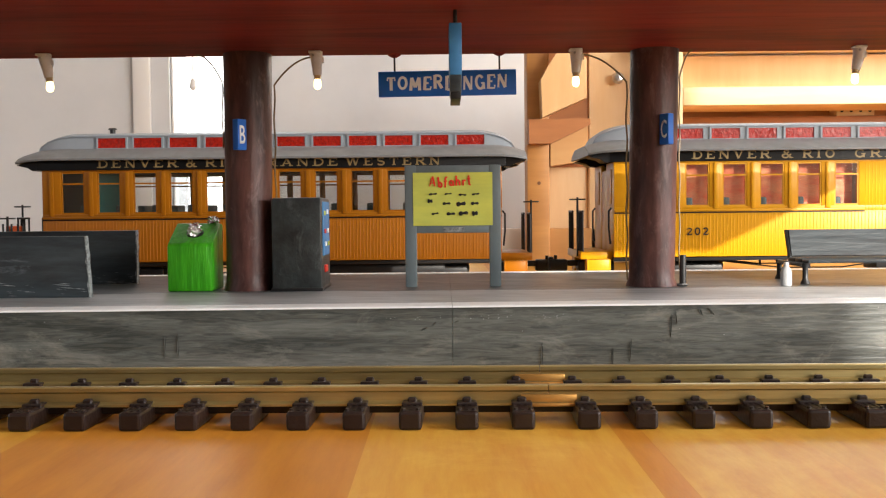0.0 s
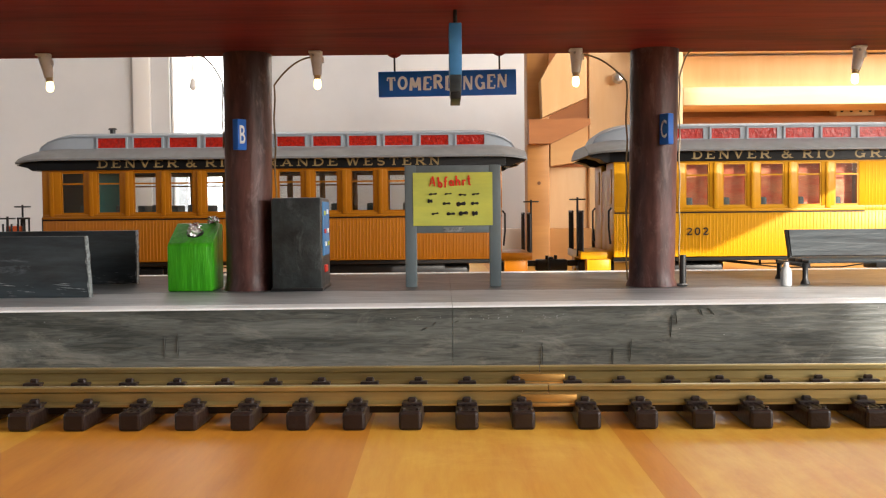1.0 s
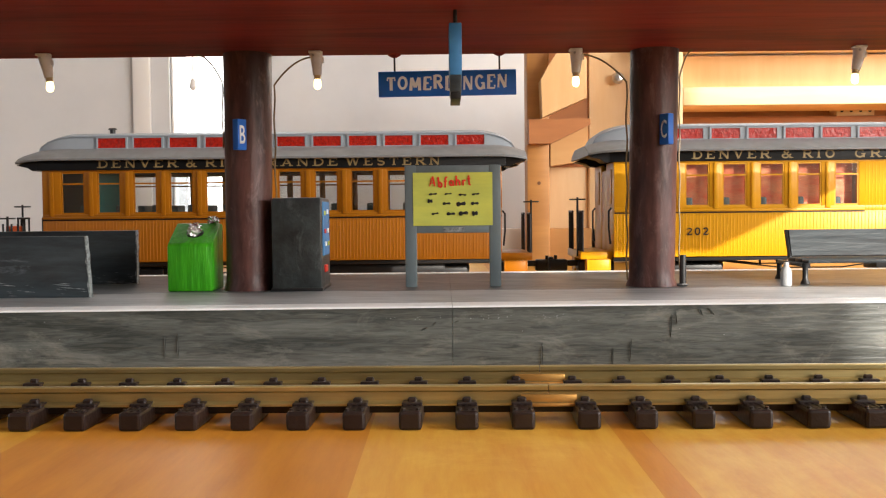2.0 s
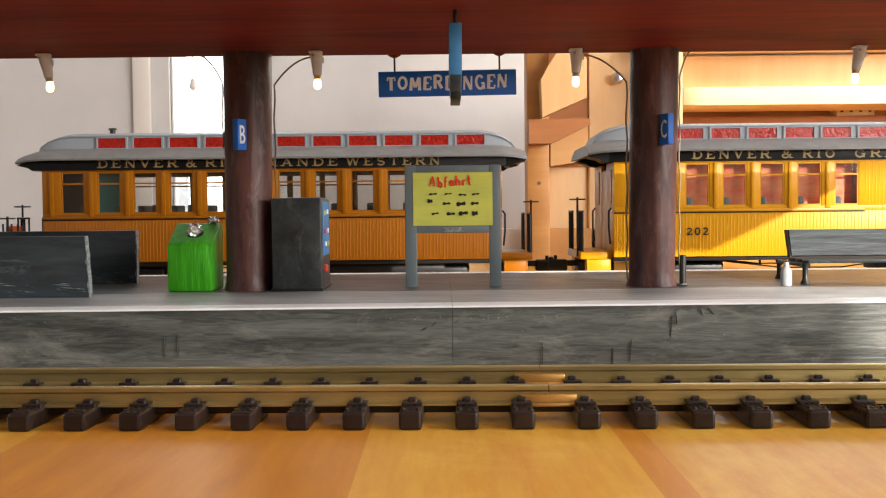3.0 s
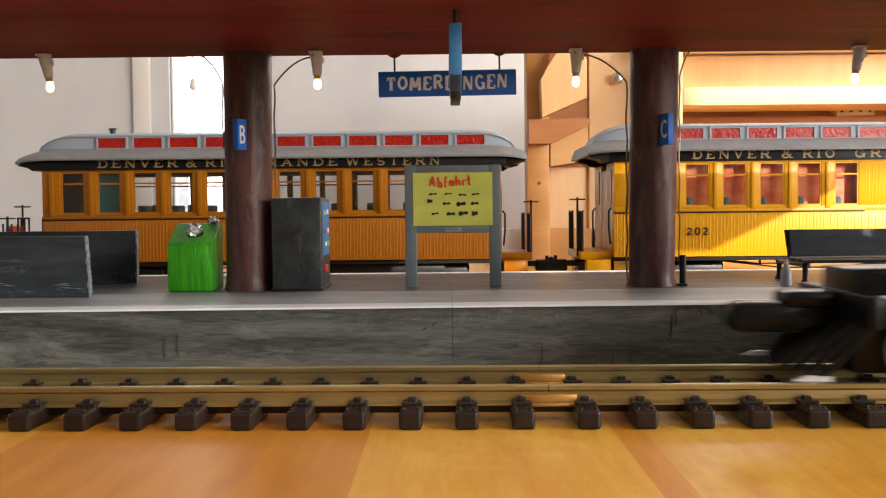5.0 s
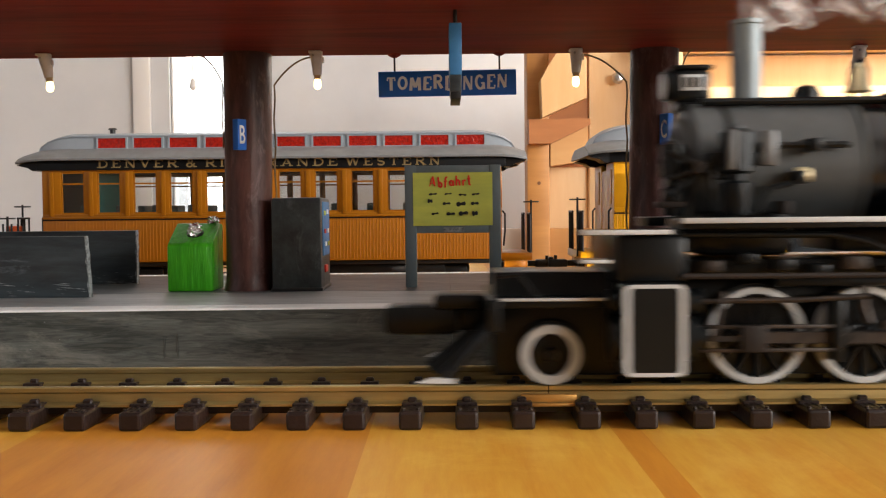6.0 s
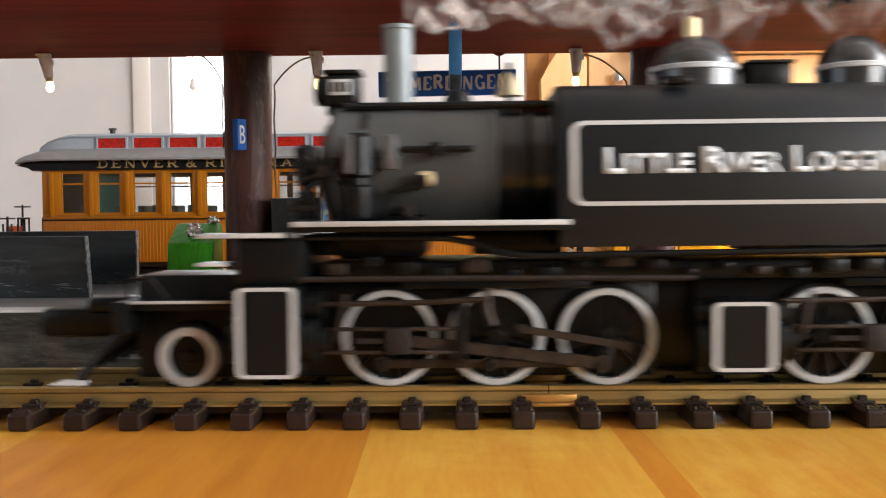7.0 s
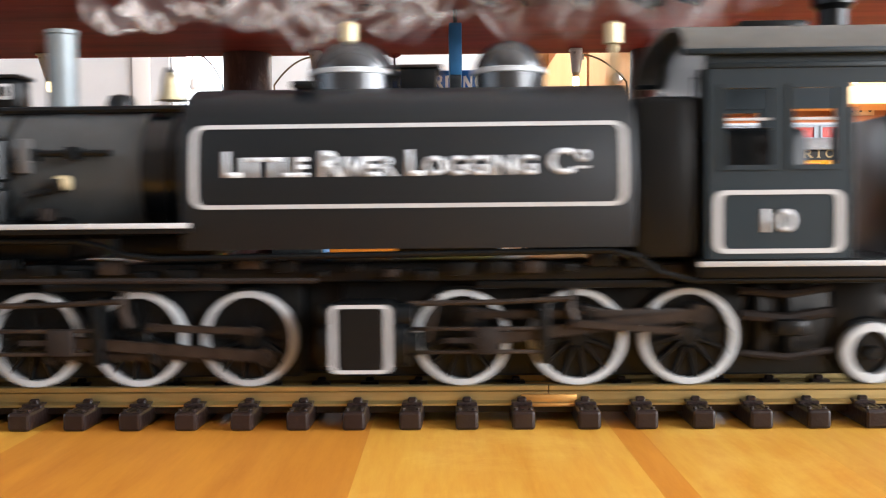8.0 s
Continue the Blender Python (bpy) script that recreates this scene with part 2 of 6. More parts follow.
# for walls out of view, kept brown to cut their bounced light
UNSEEN_WALL = material("unseen_wall_brown", (0.20, 0.16, 0.125), 0.6, vary=0.4, scale=5, dark=(0.13, 0.10, 0.075), stretch=(8, 8, 0.6))
STACK = material("stack_silver", (0.20, 0.225, 0.23), 0.42, 0.25, vary=0.3, scale=60, stain=0.3)
BELL = material("bell_brass", (0.72, 0.60, 0.36), 0.42, 0.45, vary=0.3, scale=90)
OUTSIDE = glowing("bright_outdoors", (1.0, 0.98, 0.95), 3.0)


# ---- mesh helpers ----
def part(name, bm, mat, parent=None, label="", smooth=True, angle=40):
    me = bpy.data.meshes.new(name)
    bm.normal_update()
    bm.to_mesh(me)
    bm.free()
    me.materials.append(mat)
    if smooth:
        me.polygons.foreach_set("use_smooth", [True] * len(me.polygons))
        me.set_sharp_from_angle(angle=radians(angle))
    ob = new(name, me)
    ob.parent = parent
    if label:
        ob["label"] = label
    return ob


def thing(name, label, category, m=None, group="", kind=""):
    ob = new(name)
    ob.empty_display_size = 0.01
    if m is not None:
        ob.matrix_basis = m
    return tagged(ob, label, category, group, kind)


def box(bm, x0, x1, y0, y1, z0, z1, bevel=0.0, seg=2):
    geom = bmesh.ops.create_cube(bm, size=1)
    for v in geom["verts"]:
        v.co = Vector(((x0 + x1) / 2 + v.co.x * (x1 - x0), (y0 + y1) / 2 + v.co.y * (y1 - y0), (z0 + z1) / 2 + v.co.z * (z1 - z0)))
    if bevel:
        edges = list({e for v in geom["verts"] for e in v.link_edges})
        bmesh.ops.bevel(bm, geom=edges, offset=bevel, segments=seg, profile=0.5, affect="EDGES")
    return bm


def B(x0, x1, y0, y1, z0, z1, bevel=0.0, seg=2):
    return box(bmesh.new(), x0, x1, y0, y1, z0, z1, bevel, seg)


def rod(bm, a, b, r0, r1=None, seg=16):
    a, b = Vector(a), Vector(b)
    m = Matrix.Translation((a + b) / 2) @ (b - a).to_track_quat("Z", "Y").to_matrix().to_4x4()
    bmesh.ops.create_cone(bm, cap_ends=True, segments=seg, radius1=r0, radius2=r0 if r1 is None else r1, depth=(b - a).length, matrix=m)
    return bm


def lathe(bm, profile, base, axis="z", seg=32):
    """Turn a profile of (radius, height) about an axis through base."""
    base = Vector(base)
    rings = []
    for r, h in profile:
        ring = []
        for i in range(seg):
            a = 2 * math.pi * i / seg
            c, s = r * math.cos(a), r * math.sin(a)
            ring.append(bm.verts.new(base + (Vector((c, s, h)) if axis == "z" else Vector((h, c, s)) if axis == "x" else Vector((c, h, s)))))
        rings.append(ring)
    for p, q in zip(rings, rings[1:]):
        for i in range(seg):
            bm.faces.new((p[i], p[(i + 1) % seg], q[(i + 1) % seg], q[i]))
    bm.faces.new(rings[0])
    bm.faces.new(rings[-1])
    bmesh.ops.recalc_face_normals(bm, faces=bm.faces)
    return bm


def tube(bm, points, r, seg=8):
    """Round bar along a smooth line of points."""
    pts = [Vector(p) for p in points]
    rings = []
    for i, p in enumerate(pts):
        d = (pts[min(i + 1, len(pts) - 1)] - pts[max(i - 1, 0)]).normalized()
        u = d.orthogonal().normalized() if not rings else (last - d * last.dot(d)).normalized()
        last = u
        w = d.cross(u)
        rings.append([bm.verts.new(p + r * (math.cos(2 * math.pi * k / seg) * u + math.sin(2 * math.pi * k / seg) * w)) for k in range(seg)])
    for p, q in zip(rings, rings[1:]):
        for i in range(seg):
            bm.faces.new((p[i], p[(i + 1) % seg], q[(i + 1) % seg], q[i]))
    bm.faces.new(rings[0])
    bm.faces.new(rings[-1])
    bmesh.ops.recalc_face_normals(bm, faces=bm.faces)
    return bm


def prism(bm, outline, y0, y1, plane="xz"):
    """Extrude an outline in the xz plane along y, or in the yz plane along x."""
    at = (lambda a, b, d: (a, d, b)) if plane == "xz" else (lambda a, b, d: (d, a, b))
    f = [bm.verts.new(at(a, b, y0)) for a, b in outline]
    g = [bm.verts.new(at(a, b, y1)) for a, b in outline]
    n = len(f)
    bm.faces.new(f)
    bm.faces.new(g)
    for i in range(n):
        bm.faces.new((f[i], f[(i + 1) % n], g[(i + 1) % n], g[i]))
    bmesh.ops.recalc_face_normals(bm, faces=bm.faces)
    return bm


def frame_ring(bm, x0, x1, z0, z1, w, y0, y1, wx=None, bevel=0.0):
    """Rectangular frame of bar width w (wx for the uprights) between depths y0 and y1."""
    wx = w if wx is None else wx
    box(bm, x0, x0 + wx, y0, y1, z0, z1, bevel)
    box(bm, x1 - wx, x1, y0, y1, z0, z1, bevel)
    box(bm, x0 + wx, x1 - wx, y0, y1, z0, z0 + w, bevel)
    box(bm, x0 + wx, x1 - wx, y0, y1, z1 - w, z1, bevel)
    return bm


def lettering(name, text, width, height, m, mat, parent, bold=0.0, spacing=1.0, small=0.0):
    """Raised letters fitted to width and height, centred at the pose m, facing -y."""
    cu = bpy.data.curves.new(name, "FONT")
    cu.body, cu.align_x, cu.extrude, cu.offset, cu.space_character, cu.resolution_u = text, "LEFT", 0.0, bold, spacing, 3
    if small:
        cu.small_caps_scale = small
        for letter, form in zip(text, cu.body_format):
            form.use_small_caps = letter.islower()
    ob = new(name, cu)
    dg = bpy.context.evaluated_depsgraph_get()
    me = bpy.data.meshes.new_from_object(ob.evaluated_get(dg))
    bpy.data.objects.remove(ob)
    bpy.data.curves.remove(cu)
    co = np.empty(len(me.vertices) * 3)
    me.vertices.foreach_get("co", co)
    co = co.reshape(-1, 3)
    lo, hi = co.min(0), co.max(0)
    flat = (co - (lo + hi) / 2) / np.maximum(hi - lo, 1e-6)
    out = np.stack([flat[:, 0] * width, np.zeros(len(co)), flat[:, 1] * height], 1)
    me.vertices.foreach_set("co", out.ravel())
    bm = bmesh.new()
    bm.from_mesh(me)
    bpy.data.meshes.remove(me)
    geom = bmesh.ops.extrude_face_region(bm, geom=list(bm.faces))
    bmesh.ops.translate(bm, verts=[v for v in geom["geom"] if isinstance(v, bmesh.types.BMVert)], vec=(0, -0.0002, 0))
    bmesh.ops.recalc_face_normals(bm, faces=bm.faces)
    bmesh.ops.transform(bm, matrix=m, verts=bm.verts)
    return part(name, bm, mat, parent, smooth=False)


def arc(cx, cz, rx, rz, a0, a1, n=12):
    return [(cx + rx * math.cos(radians(a0 + (a1 - a0) * k / n)), cz + rz * math.sin(radians(a0 + (a1 - a0) * k / n))) for k in range(n + 1)]


# letters as strokes on a grid one high: (width, [(points, thickness)], serif spots)
STROKES = {
    "D": (0.86, [([(0.18, 0), (0.18, 1)], 1.0), ([(0.18, 0.95), (0.40, 0.95)] + arc(0.40, 0.5, 0.38, 0.45, 90, -90) + [(0.18, 0.05)], 0.8)], [(0.12, 0), (0.12, 1)]),
    "E": (0.76, [([(0.18, 0), (0.18, 1)], 1.0), ([(0.18, 0.95), (0.68, 0.95), (0.70, 0.76)], 0.6), ([(0.18, 0.52), (0.50, 0.52)], 0.6), ([(0.18, 0.05), (0.70, 0.05), (0.72, 0.26)], 0.6)], [(0.12, 0), (0.12, 1)]),
    "N": (0.94, [([(0.16, 0), (0.16, 1)], 0.6), ([(0.16, 1), (0.78, 0)], 1.0), ([(0.78, 0), (0.78, 1)], 0.6)], [(0.16, 0), (0.12, 1), (0.80, 1)]),
    "V": (0.88, [([(0.14, 1), (0.45, 0)], 1.0), ([(0.45, 0), (0.76, 1)], 0.6)], [(0.14, 1), (0.76, 1)]),
    "R": (0.90, [([(0.18, 0), (0.18, 1)], 1.0), ([(0.18, 0.95), (0.48, 0.95)] + arc(0.48, 0.73, 0.24, 0.22, 90, -90) + [(0.18, 0.51)], 0.75), ([(0.44, 0.51), (0.78, 0.02)], 1.0)], [(0.18, 0), (0.12, 1), (0.80, 0)]),
    "I": (0.44, [([(0.22, 0), (0.22, 1)], 1.0)], [(0.22, 0), (0.22, 1)]),
    "O": (0.92, [(arc(0.46, 0.5, 0.33, 0.45, 0, 360, 24), 0.85)], []),
    "G": (0.92, [(arc(0.46, 0.5, 0.33, 0.45, 40, 340, 20), 0.85), ([(0.77, 0.02), (0.77, 0.42)], 0.8), ([(0.56, 0.44), (0.88, 0.44)], 0.5)], []),
    "A": (0.92, [([(0.14, 0), (0.46, 1)], 0.6), ([(0.46, 1), (0.78, 0)], 1.0), ([(0.26, 0.32), (0.66, 0.32)], 0.5)], [(0.14, 0), (0.78, 0)]),
    "W": (1.22, [([(0.12, 1), (0.36, 0)], 1.0), ([(0.36, 0), (0.60, 1)], 0.6), ([(0.60, 1), (0.84, 0)], 1.0), ([(0.84, 0), (1.08, 1)], 0.6)], [(0.12, 1), (0.60, 1), (1.08, 1)]),
    "S": (0.78, [(arc(0.39, 0.735, 0.25, 0.22, 20, 270) + arc(0.39, 0.275, 0.27, 0.24, 90, -160), 0.85)], []),
    "T": (0.84, [([(0.42, 0), (0.42, 1)], 1.0), ([(0.10, 0.74), (0.10, 0.95), (0.74, 0.95), (0.74, 0.74)], 0.6)], [(0.42, 0)]),
    "M": (1.06, [([(0.14, 0), (0.20, 1)], 1.0), ([(0.20, 1), (0.52, 0.25)], 1.0), ([(0.52, 0.25), (0.84, 1)], 1.0), ([(0.84, 1), (0.92, 0)], 1.0)], []),
    "&": (0.98, [([(0.88, 0.02), (0.34, 0.62)] + arc(0.45, 0.76, 0.17, 0.19, 200, -40) + [(0.30, 0.46)] + arc(0.38, 0.26, 0.25, 0.22, 130, 330) + [(0.82, 0.48)], 0.8)], [(0.86, 0)]),
    "2": (0.72, [(arc(0.36, 0.72, 0.22, 0.23, 170, -40) + [(0.14, 0.06)], 0.9), ([(0.12, 0.06), (0.62, 0.06), (0.64, 0.24)], 0.8)], []),
    "0": (0.74, [(arc(0.37, 0.5, 0.24, 0.45, 0, 360, 24), 0.95)], []),
    "b": (0.62, [([(0.14, 0.04), (0.18, 1.0)], 1.0), (arc(0.32, 0.27, 0.19, 0.22, 150, -170), 1.0)], []),
    "f": (0.50, [([(0.46, 0.92), (0.34, 0.98), (0.24, 0.84), (0.22, -0.12)], 1.0), ([(0.06, 0.52), (0.42, 0.56)], 0.9)], []),
    "a": (0.66, [(arc(0.30, 0.28, 0.20, 0.22, 20, 380), 1.0), ([(0.52, 0.52), (0.56, 0.02)], 1.0)], []),
    "h": (0.66, [([(0.14, 0), (0.17, 1.0)], 1.0), ([(0.15, 0.36)] + arc(0.34, 0.36, 0.17, 0.18, 160, 0, 8) + [(0.53, 0)], 1.0)], []),
    "r": (0.52, [([(0.14, 0), (0.17, 0.54)], 1.0), (arc(0.32, 0.34, 0.15, 0.18, 170, 30, 8), 1.0)], []),
    "t": (0.50, [([(0.24, 0.94), (0.24, 0.10), (0.42, 0.02)], 1.0), ([(0.06, 0.60), (0.44, 0.64)], 0.9)], []),
}


def drawn(name, words, height, m, mat, parent, thick=0.2, serif=True, gap=0.1, uneven=0.0, seed=1):
    """Painted letters: each word drawn in strokes between its two x limits, facing -y at the pose m."""
    bm, r, lift = bmesh.new(), random.Random(seed), 0

    def stroke(pts, w):
        left, right = [], []
        for i, p in enumerate(pts):
            a, b = Vector(pts[max(i - 1, 0)]), Vector(pts[min(i + 1, len(pts) - 1)])
            d = (b - a).normalized()
            nrm = Vector((-d.y, d.x)) * w / 2
            left.append(Vector(p) + nrm)
            right.append(Vector(p) - nrm)
        rows = [[bm.verts.new((q.x, y, q.y)) for q in side] for side, y in ((left, top), (right, top), (right, 0.0), (left, 0.0))]
        for p, q in zip(rows, rows[1:] + rows[:1]):
            for i in range(len(pts) - 1):
                bm.faces.new((p[i], p[i + 1], q[i + 1], q[i]))
        for i in (0, -1):
            bm.faces.new([row[i] for row in rows])

    for text, x0, x1 in words:
        sizes = [STROKES[ch][0] + gap for ch in text]
        k = (x1 - x0) / (sum(sizes) - gap)
        x = x0
        for ch, size in zip(text, sizes):
            _, strokes, feet = STROKES[ch]
            dz, tilt = r.uniform(-1, 1) * uneven * 0.12, r.uniform(-1, 1) * uneven * 0.12
            grow = 1 + r.uniform(-1, 0.6) * uneven * 0.15

            def place(px, pz):
                return x + (px + tilt * (pz - 0.5)) * k, ((pz - 0.5) * grow + dz) * height
            for pts, w in strokes:
                lift += 1
                top = -0.00012 - 0.00001 * (lift % 7)
                stroke([place(*p) for p in pts], thick * w * height)
            if serif:
                for fx, fz in feet:
                    lift += 1
                    top = -0.00012 - 0.00001 * (lift % 7)
                    zz = 0.045 if fz == 0 else 0.955
                    stroke([place(fx - 0.16, zz), place(fx + 0.16, zz)], 0.10 * height)
            x += size * k
    bmesh.ops.recalc_face_normals(bm, faces=bm.faces)
    bmesh.ops.transform(bm, matrix=m, verts=bm.verts)
    return part(name, bm, mat, parent, smooth=False)


def lined_panel(bm, x0, x1, z0, z1, w, wx, r, y0, y1):
    """Painted border with rounded corners: bar width w, wx at the ends."""
    def ring(a, b, c, d, rad):
        out = []
        for cx, cz, start in ((b - rad, d - rad, 0), (a + rad, d - rad, 90), (a + rad, c + rad, 180), (b - rad, c + rad, 270)):
            out += [(cx + rad * math.cos(radians(start + 15 * k)), cz + rad * math.sin(radians(start + 15 * k))) for k in range(7)]
            if start == 90:
                out += [(a, d - rad + (c - d + 2 * rad) * k / 12) for k in range(1, 12)]
            elif start == 270:
                out += [(b, c + rad + (d - c - 2 * rad) * k / 12) for k in range(1, 12)]
        return out
    o, i = ring(x0, x1, z0, z1, r), ring(x0 + wx, x1 - wx, z0 + w, z1 - w, r * 0.6)
    n = len(o)
    v = [[bm.verts.new((x, y, z)) for x, z in pts] for pts, y in ((o, y0), (i, y0), (i, y1), (o, y1))]
    for p, q in zip(v, v[1:] + v[:1]):
        for k in range(n):
            bm.faces.new((p[k], p[(k + 1) % n], q[(k + 1) % n], q[k]))
    bmesh.ops.recalc_face_normals(bm, faces=bm.faces)
    return bm


# ---- the room ----
ZF, ZC = -0.75, 1.75


def wall(name, label, boxes, mat=None):
    bm = bmesh.new()
    for b in boxes:
        box(bm, *b)
    return tagged(part(name, bm, mat or PLASTER, smooth=False), label, "wall", kind="structure")


wall("wall_north", "plain white plastered room wall with a bright window", [
    (-2.5, -0.612, 2.2, 2.35, ZF, ZC), (-0.382, 0.50, 2.2, 2.35, ZF, ZC), (1.45, 2.75, 2.2, 2.35, ZF, ZC),
    (-0.612, -0.382, 2.2, 2.35, ZF, 0.0), (-0.612, -0.382, 2.2, 2.35, 1.2, ZC), (0.50, 1.45, 2.2, 2.35, ZF, 0.1), (0.50, 1.45, 2.2, 2.35, 0.9, ZC)])
# unseen wall: both openings are sized to steer where the sun falls
wall("wall_south", "unseen brown room wall, openings cut to shape the sunlight", [
    (-2.5, 1.35, -1.5, -1.35, ZF, ZC), (2.02, 2.10, -1.5, -1.35, ZF, ZC), (2.56, 2.75, -1.5, -1.35, ZF, ZC),
    (1.35, 2.02, -1.5, -1.35, ZF, 0.2), (1.35, 2.02, -1.5, -1.35, 0.83, ZC),
    (2.10, 2.56, -1.5, -1.35, ZF, 0.2), (2.10, 2.56, -1.5, -1.35, 1.166, ZC)], UNSEEN_WALL)
wall("wall_east", "plain white plastered room wall with a window", [
    (2.6, 2.75, -1.35, -0.8, ZF, ZC), (2.6, 2.75, 0.4, 2.2, ZF, ZC),
    (2.6, 2.75, -0.8, 0.4, ZF, 0.2), (2.6, 2.75, -0.8, 0.4, 1.6, ZC)])
# unseen wall, opening made up to hold the left fill
wall("wall_west", "unseen brown room wall with an added opening", [
    (-2.5, -2.4, -1.35, -0.95, ZF, ZC), (-2.5, -2.4, 0.35, 2.2, ZF, ZC),
    (-2.5, -2.4, -0.95, 0.35, ZF, 0.3), (-2.5, -2.4, -0.95, 0.35, 1.6, ZC)], UNSEEN_WALL)
tagged(part("floor", B(-2.5, 2.75, -1.5, 2.35, ZF - 0.1, ZF), BOARD, smooth=False), "warm brown wooden room floor", "floor", kind="structure")
tagged(part("ceiling", B(-2.5, 2.75, -1.5, 2.35, ZC, ZC + 0.1), PLASTER, smooth=False), "plain white room ceiling", "ceiling", kind="structure")

# the window in the far wall
win = thing("window_1", "white-framed window with overexposed daylight outside", "window", kind="structure")
bm = bmesh.new()
frame_ring(bm, -0.610, -0.384, 0.002, 1.198, 0.02, 2.21, 2.24, wx=0.004, bevel=0.001)
part("window_frame", bm, TRIM_WHITE, win)
part("pane", B(-0.606, -0.388, 2.222, 2.225, 0.022, 1.178), GLASS, win, smooth=False).visible_shadow = False
bm = bmesh.new()
rod(bm, (-0.556, 2.19, 0.50), (-0.556, 2.19, 0.385), 0.0016, seg=6)
lathe(bm, [(0.001, 0.0), (0.006, -0.004), (0.008, -0.022), (0.003, -0.028)], (-0.556, 2.19, 0.387), "z", 12)
tagged(part("blind_pull", bm, TRIM_WHITE), "small white blind pull on a cord before the window", "blind pull")
part("window_sill", B(-0.63, -0.38, 2.12, 2.2, -0.025, -0.003, 0.004), TRIM_WHITE, win)
# unseen opening added behind the shelf so the glowing backdrop shines through
win2 = thing("window_2", "wide unseen window added behind the pine shelf", "window", kind="structure")
part("window_frame", frame_ring(bmesh.new(), 0.502, 1.448, 0.102, 0.898, 0.03, 2.28, 2.32, bevel=0.003), TRIM_WHITE, win2)
part("pane", B(0.531, 1.419, 2.298, 2.301, 0.131, 0.869), GLASS, win2, smooth=False).visible_shadow = False
tagged(part("backdrop", B(-1.6, 2.4, 3.0, 3.02, -0.5, 1.9), OUTSIDE, smooth=False), "bright overcast daylight outside the window", "backdrop", kind="structure")

# white pilaster beside the window
tagged(part("trim", B(-0.690, -0.652, 2.185, 2.1985, ZF, ZC, 0.002), TRIM_WHITE), "narrow white painted pilaster on the wall", "trim", kind="structure")

# ---- the tabletop under the model, in glued strips ----
table = thing("layout_table", "varnished glued beech tabletop carrying the model railway", "table")
for lx in (-1.25, 1.5):
    for ly in (0.02, 1.5):
        part("leg", B(lx - 0.035, lx + 0.035, ly - 0.035, ly + 0.035, ZF, -0.0285, 0.004), PINE, table)
rng = random.Random(4)
cuts = [-0.50, -0.425, -0.345, -0.28, -0.215, -0.155, -0.098, -0.0285, 0.063, 0.0735, 0.128, 0.20, 0.265, 0.34, 0.41, 0.48]
while cuts[0] > -1.3:
    cuts.insert(0, cuts[0] - rng.uniform(0.05, 0.085))
while cuts[-1] < 1.55:
    cuts.append(cuts[-1] + rng.uniform(0.05, 0.085))
for a, b in zip(cuts, cuts[1:]):
    part("plank", B(a, b - 0.00002, -0.06, 1.58, -0.028, 0.0), BOARD_DEEP if rng.random() < 0.2 and not -0.03 < a < 0.2 or a in (-0.098, 0.063) else BOARD, table, smooth=False)

# ---- pine furniture behind the railway ----
shelf = thing("pine_shelf_unit", "light pine shelf unit with thick posts and boards", "shelf")
part("post", B(0.1297, 0.1645, 1.50, 1.545, ZF, 0.9, 0.003), PINE_SHADED, shelf, "orange pine post with a knot")
part("post", B(0.2300, 0.3060, 1.535, 1.575, ZF, 0.9, 0.004), PINE_UP_LIT, shelf, "pine post, daylight in its pale tone")
part("side_panel", B(0.1647, 0.2298, 1.545, 1.56, 0.0, 0.30, 0.002), PINE_UP_LIT, shelf, "pine side panel, daylight in its pale tone")
part("side_panel", B(0.1647, 0.2298, 1.561, 1.575, 0.30, 0.9, 0.002), TRIM_WHITE, shelf, "white side panel")
bm = bmesh.new()
prism(bm, [(0.148, 0.278), (0.160, 0.300), (0.187, 0.340), (0.212, 0.340), (0.212, 0.249), (0.150, 0.222)], 1.46, 1.499)
part("brace", bm, PINE_PALE, shelf, "slanting pale pine brace")
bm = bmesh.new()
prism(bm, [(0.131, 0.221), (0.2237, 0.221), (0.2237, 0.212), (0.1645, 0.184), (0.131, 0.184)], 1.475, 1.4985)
part("ledge", bm, PINE_SHADE_DARK, shelf, "orange pine ledge, shade in its colour")
part("back_panel", B(0.1650, 0.2296, 1.5405, 1.5445, 0.151, 0.33), PINE_SHADE_DARK, shelf, "orange back panel, shade in its colour", smooth=False)
bm = bmesh.new()
prism(bm, [(0.166, 0.1844), (0.2237, 0.212), (0.2237, 0.159), (0.166, 0.151)], 1.50, 1.54)
part("brace", bm, PINE, shelf)
part("batten", B(0.2110, 0.2245, 1.512, 1.5345, 0.254, 0.320, 0.004), PINE_PALE, shelf, "pale rounded pine batten")
bm = bmesh.new()
lathe(bm, [(0.0028, 0), (0.0028, 0.0006), (0.0001, 0.0007)], (0, 0, 0), "z", 14)
bmesh.ops.transform(bm, matrix=pose(0.148, 1.4996, 0.125, 90), verts=bm.verts)
part("knot", bm, PINE_KNOT, shelf, "dark brown knot")
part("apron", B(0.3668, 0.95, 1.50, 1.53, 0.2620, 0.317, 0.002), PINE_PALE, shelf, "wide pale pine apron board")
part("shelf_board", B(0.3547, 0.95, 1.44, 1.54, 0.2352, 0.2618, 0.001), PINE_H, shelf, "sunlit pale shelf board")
part("top_board", B(0.3065, 0.95, 1.46, 1.66, 0.320, 0.345, 0.002), PINE_H, shelf)
part("back_board", B(0.3065, 0.95, 1.585, 1.60, -0.3, 0.262, 0.001), PINE_SHADE_DARK, shelf, "dark back board, shade in its colour")
part("upright", B(0.336, 0.3546, 1.44, 1.5, ZF, 0.318, 0.002), PINE_H, shelf)
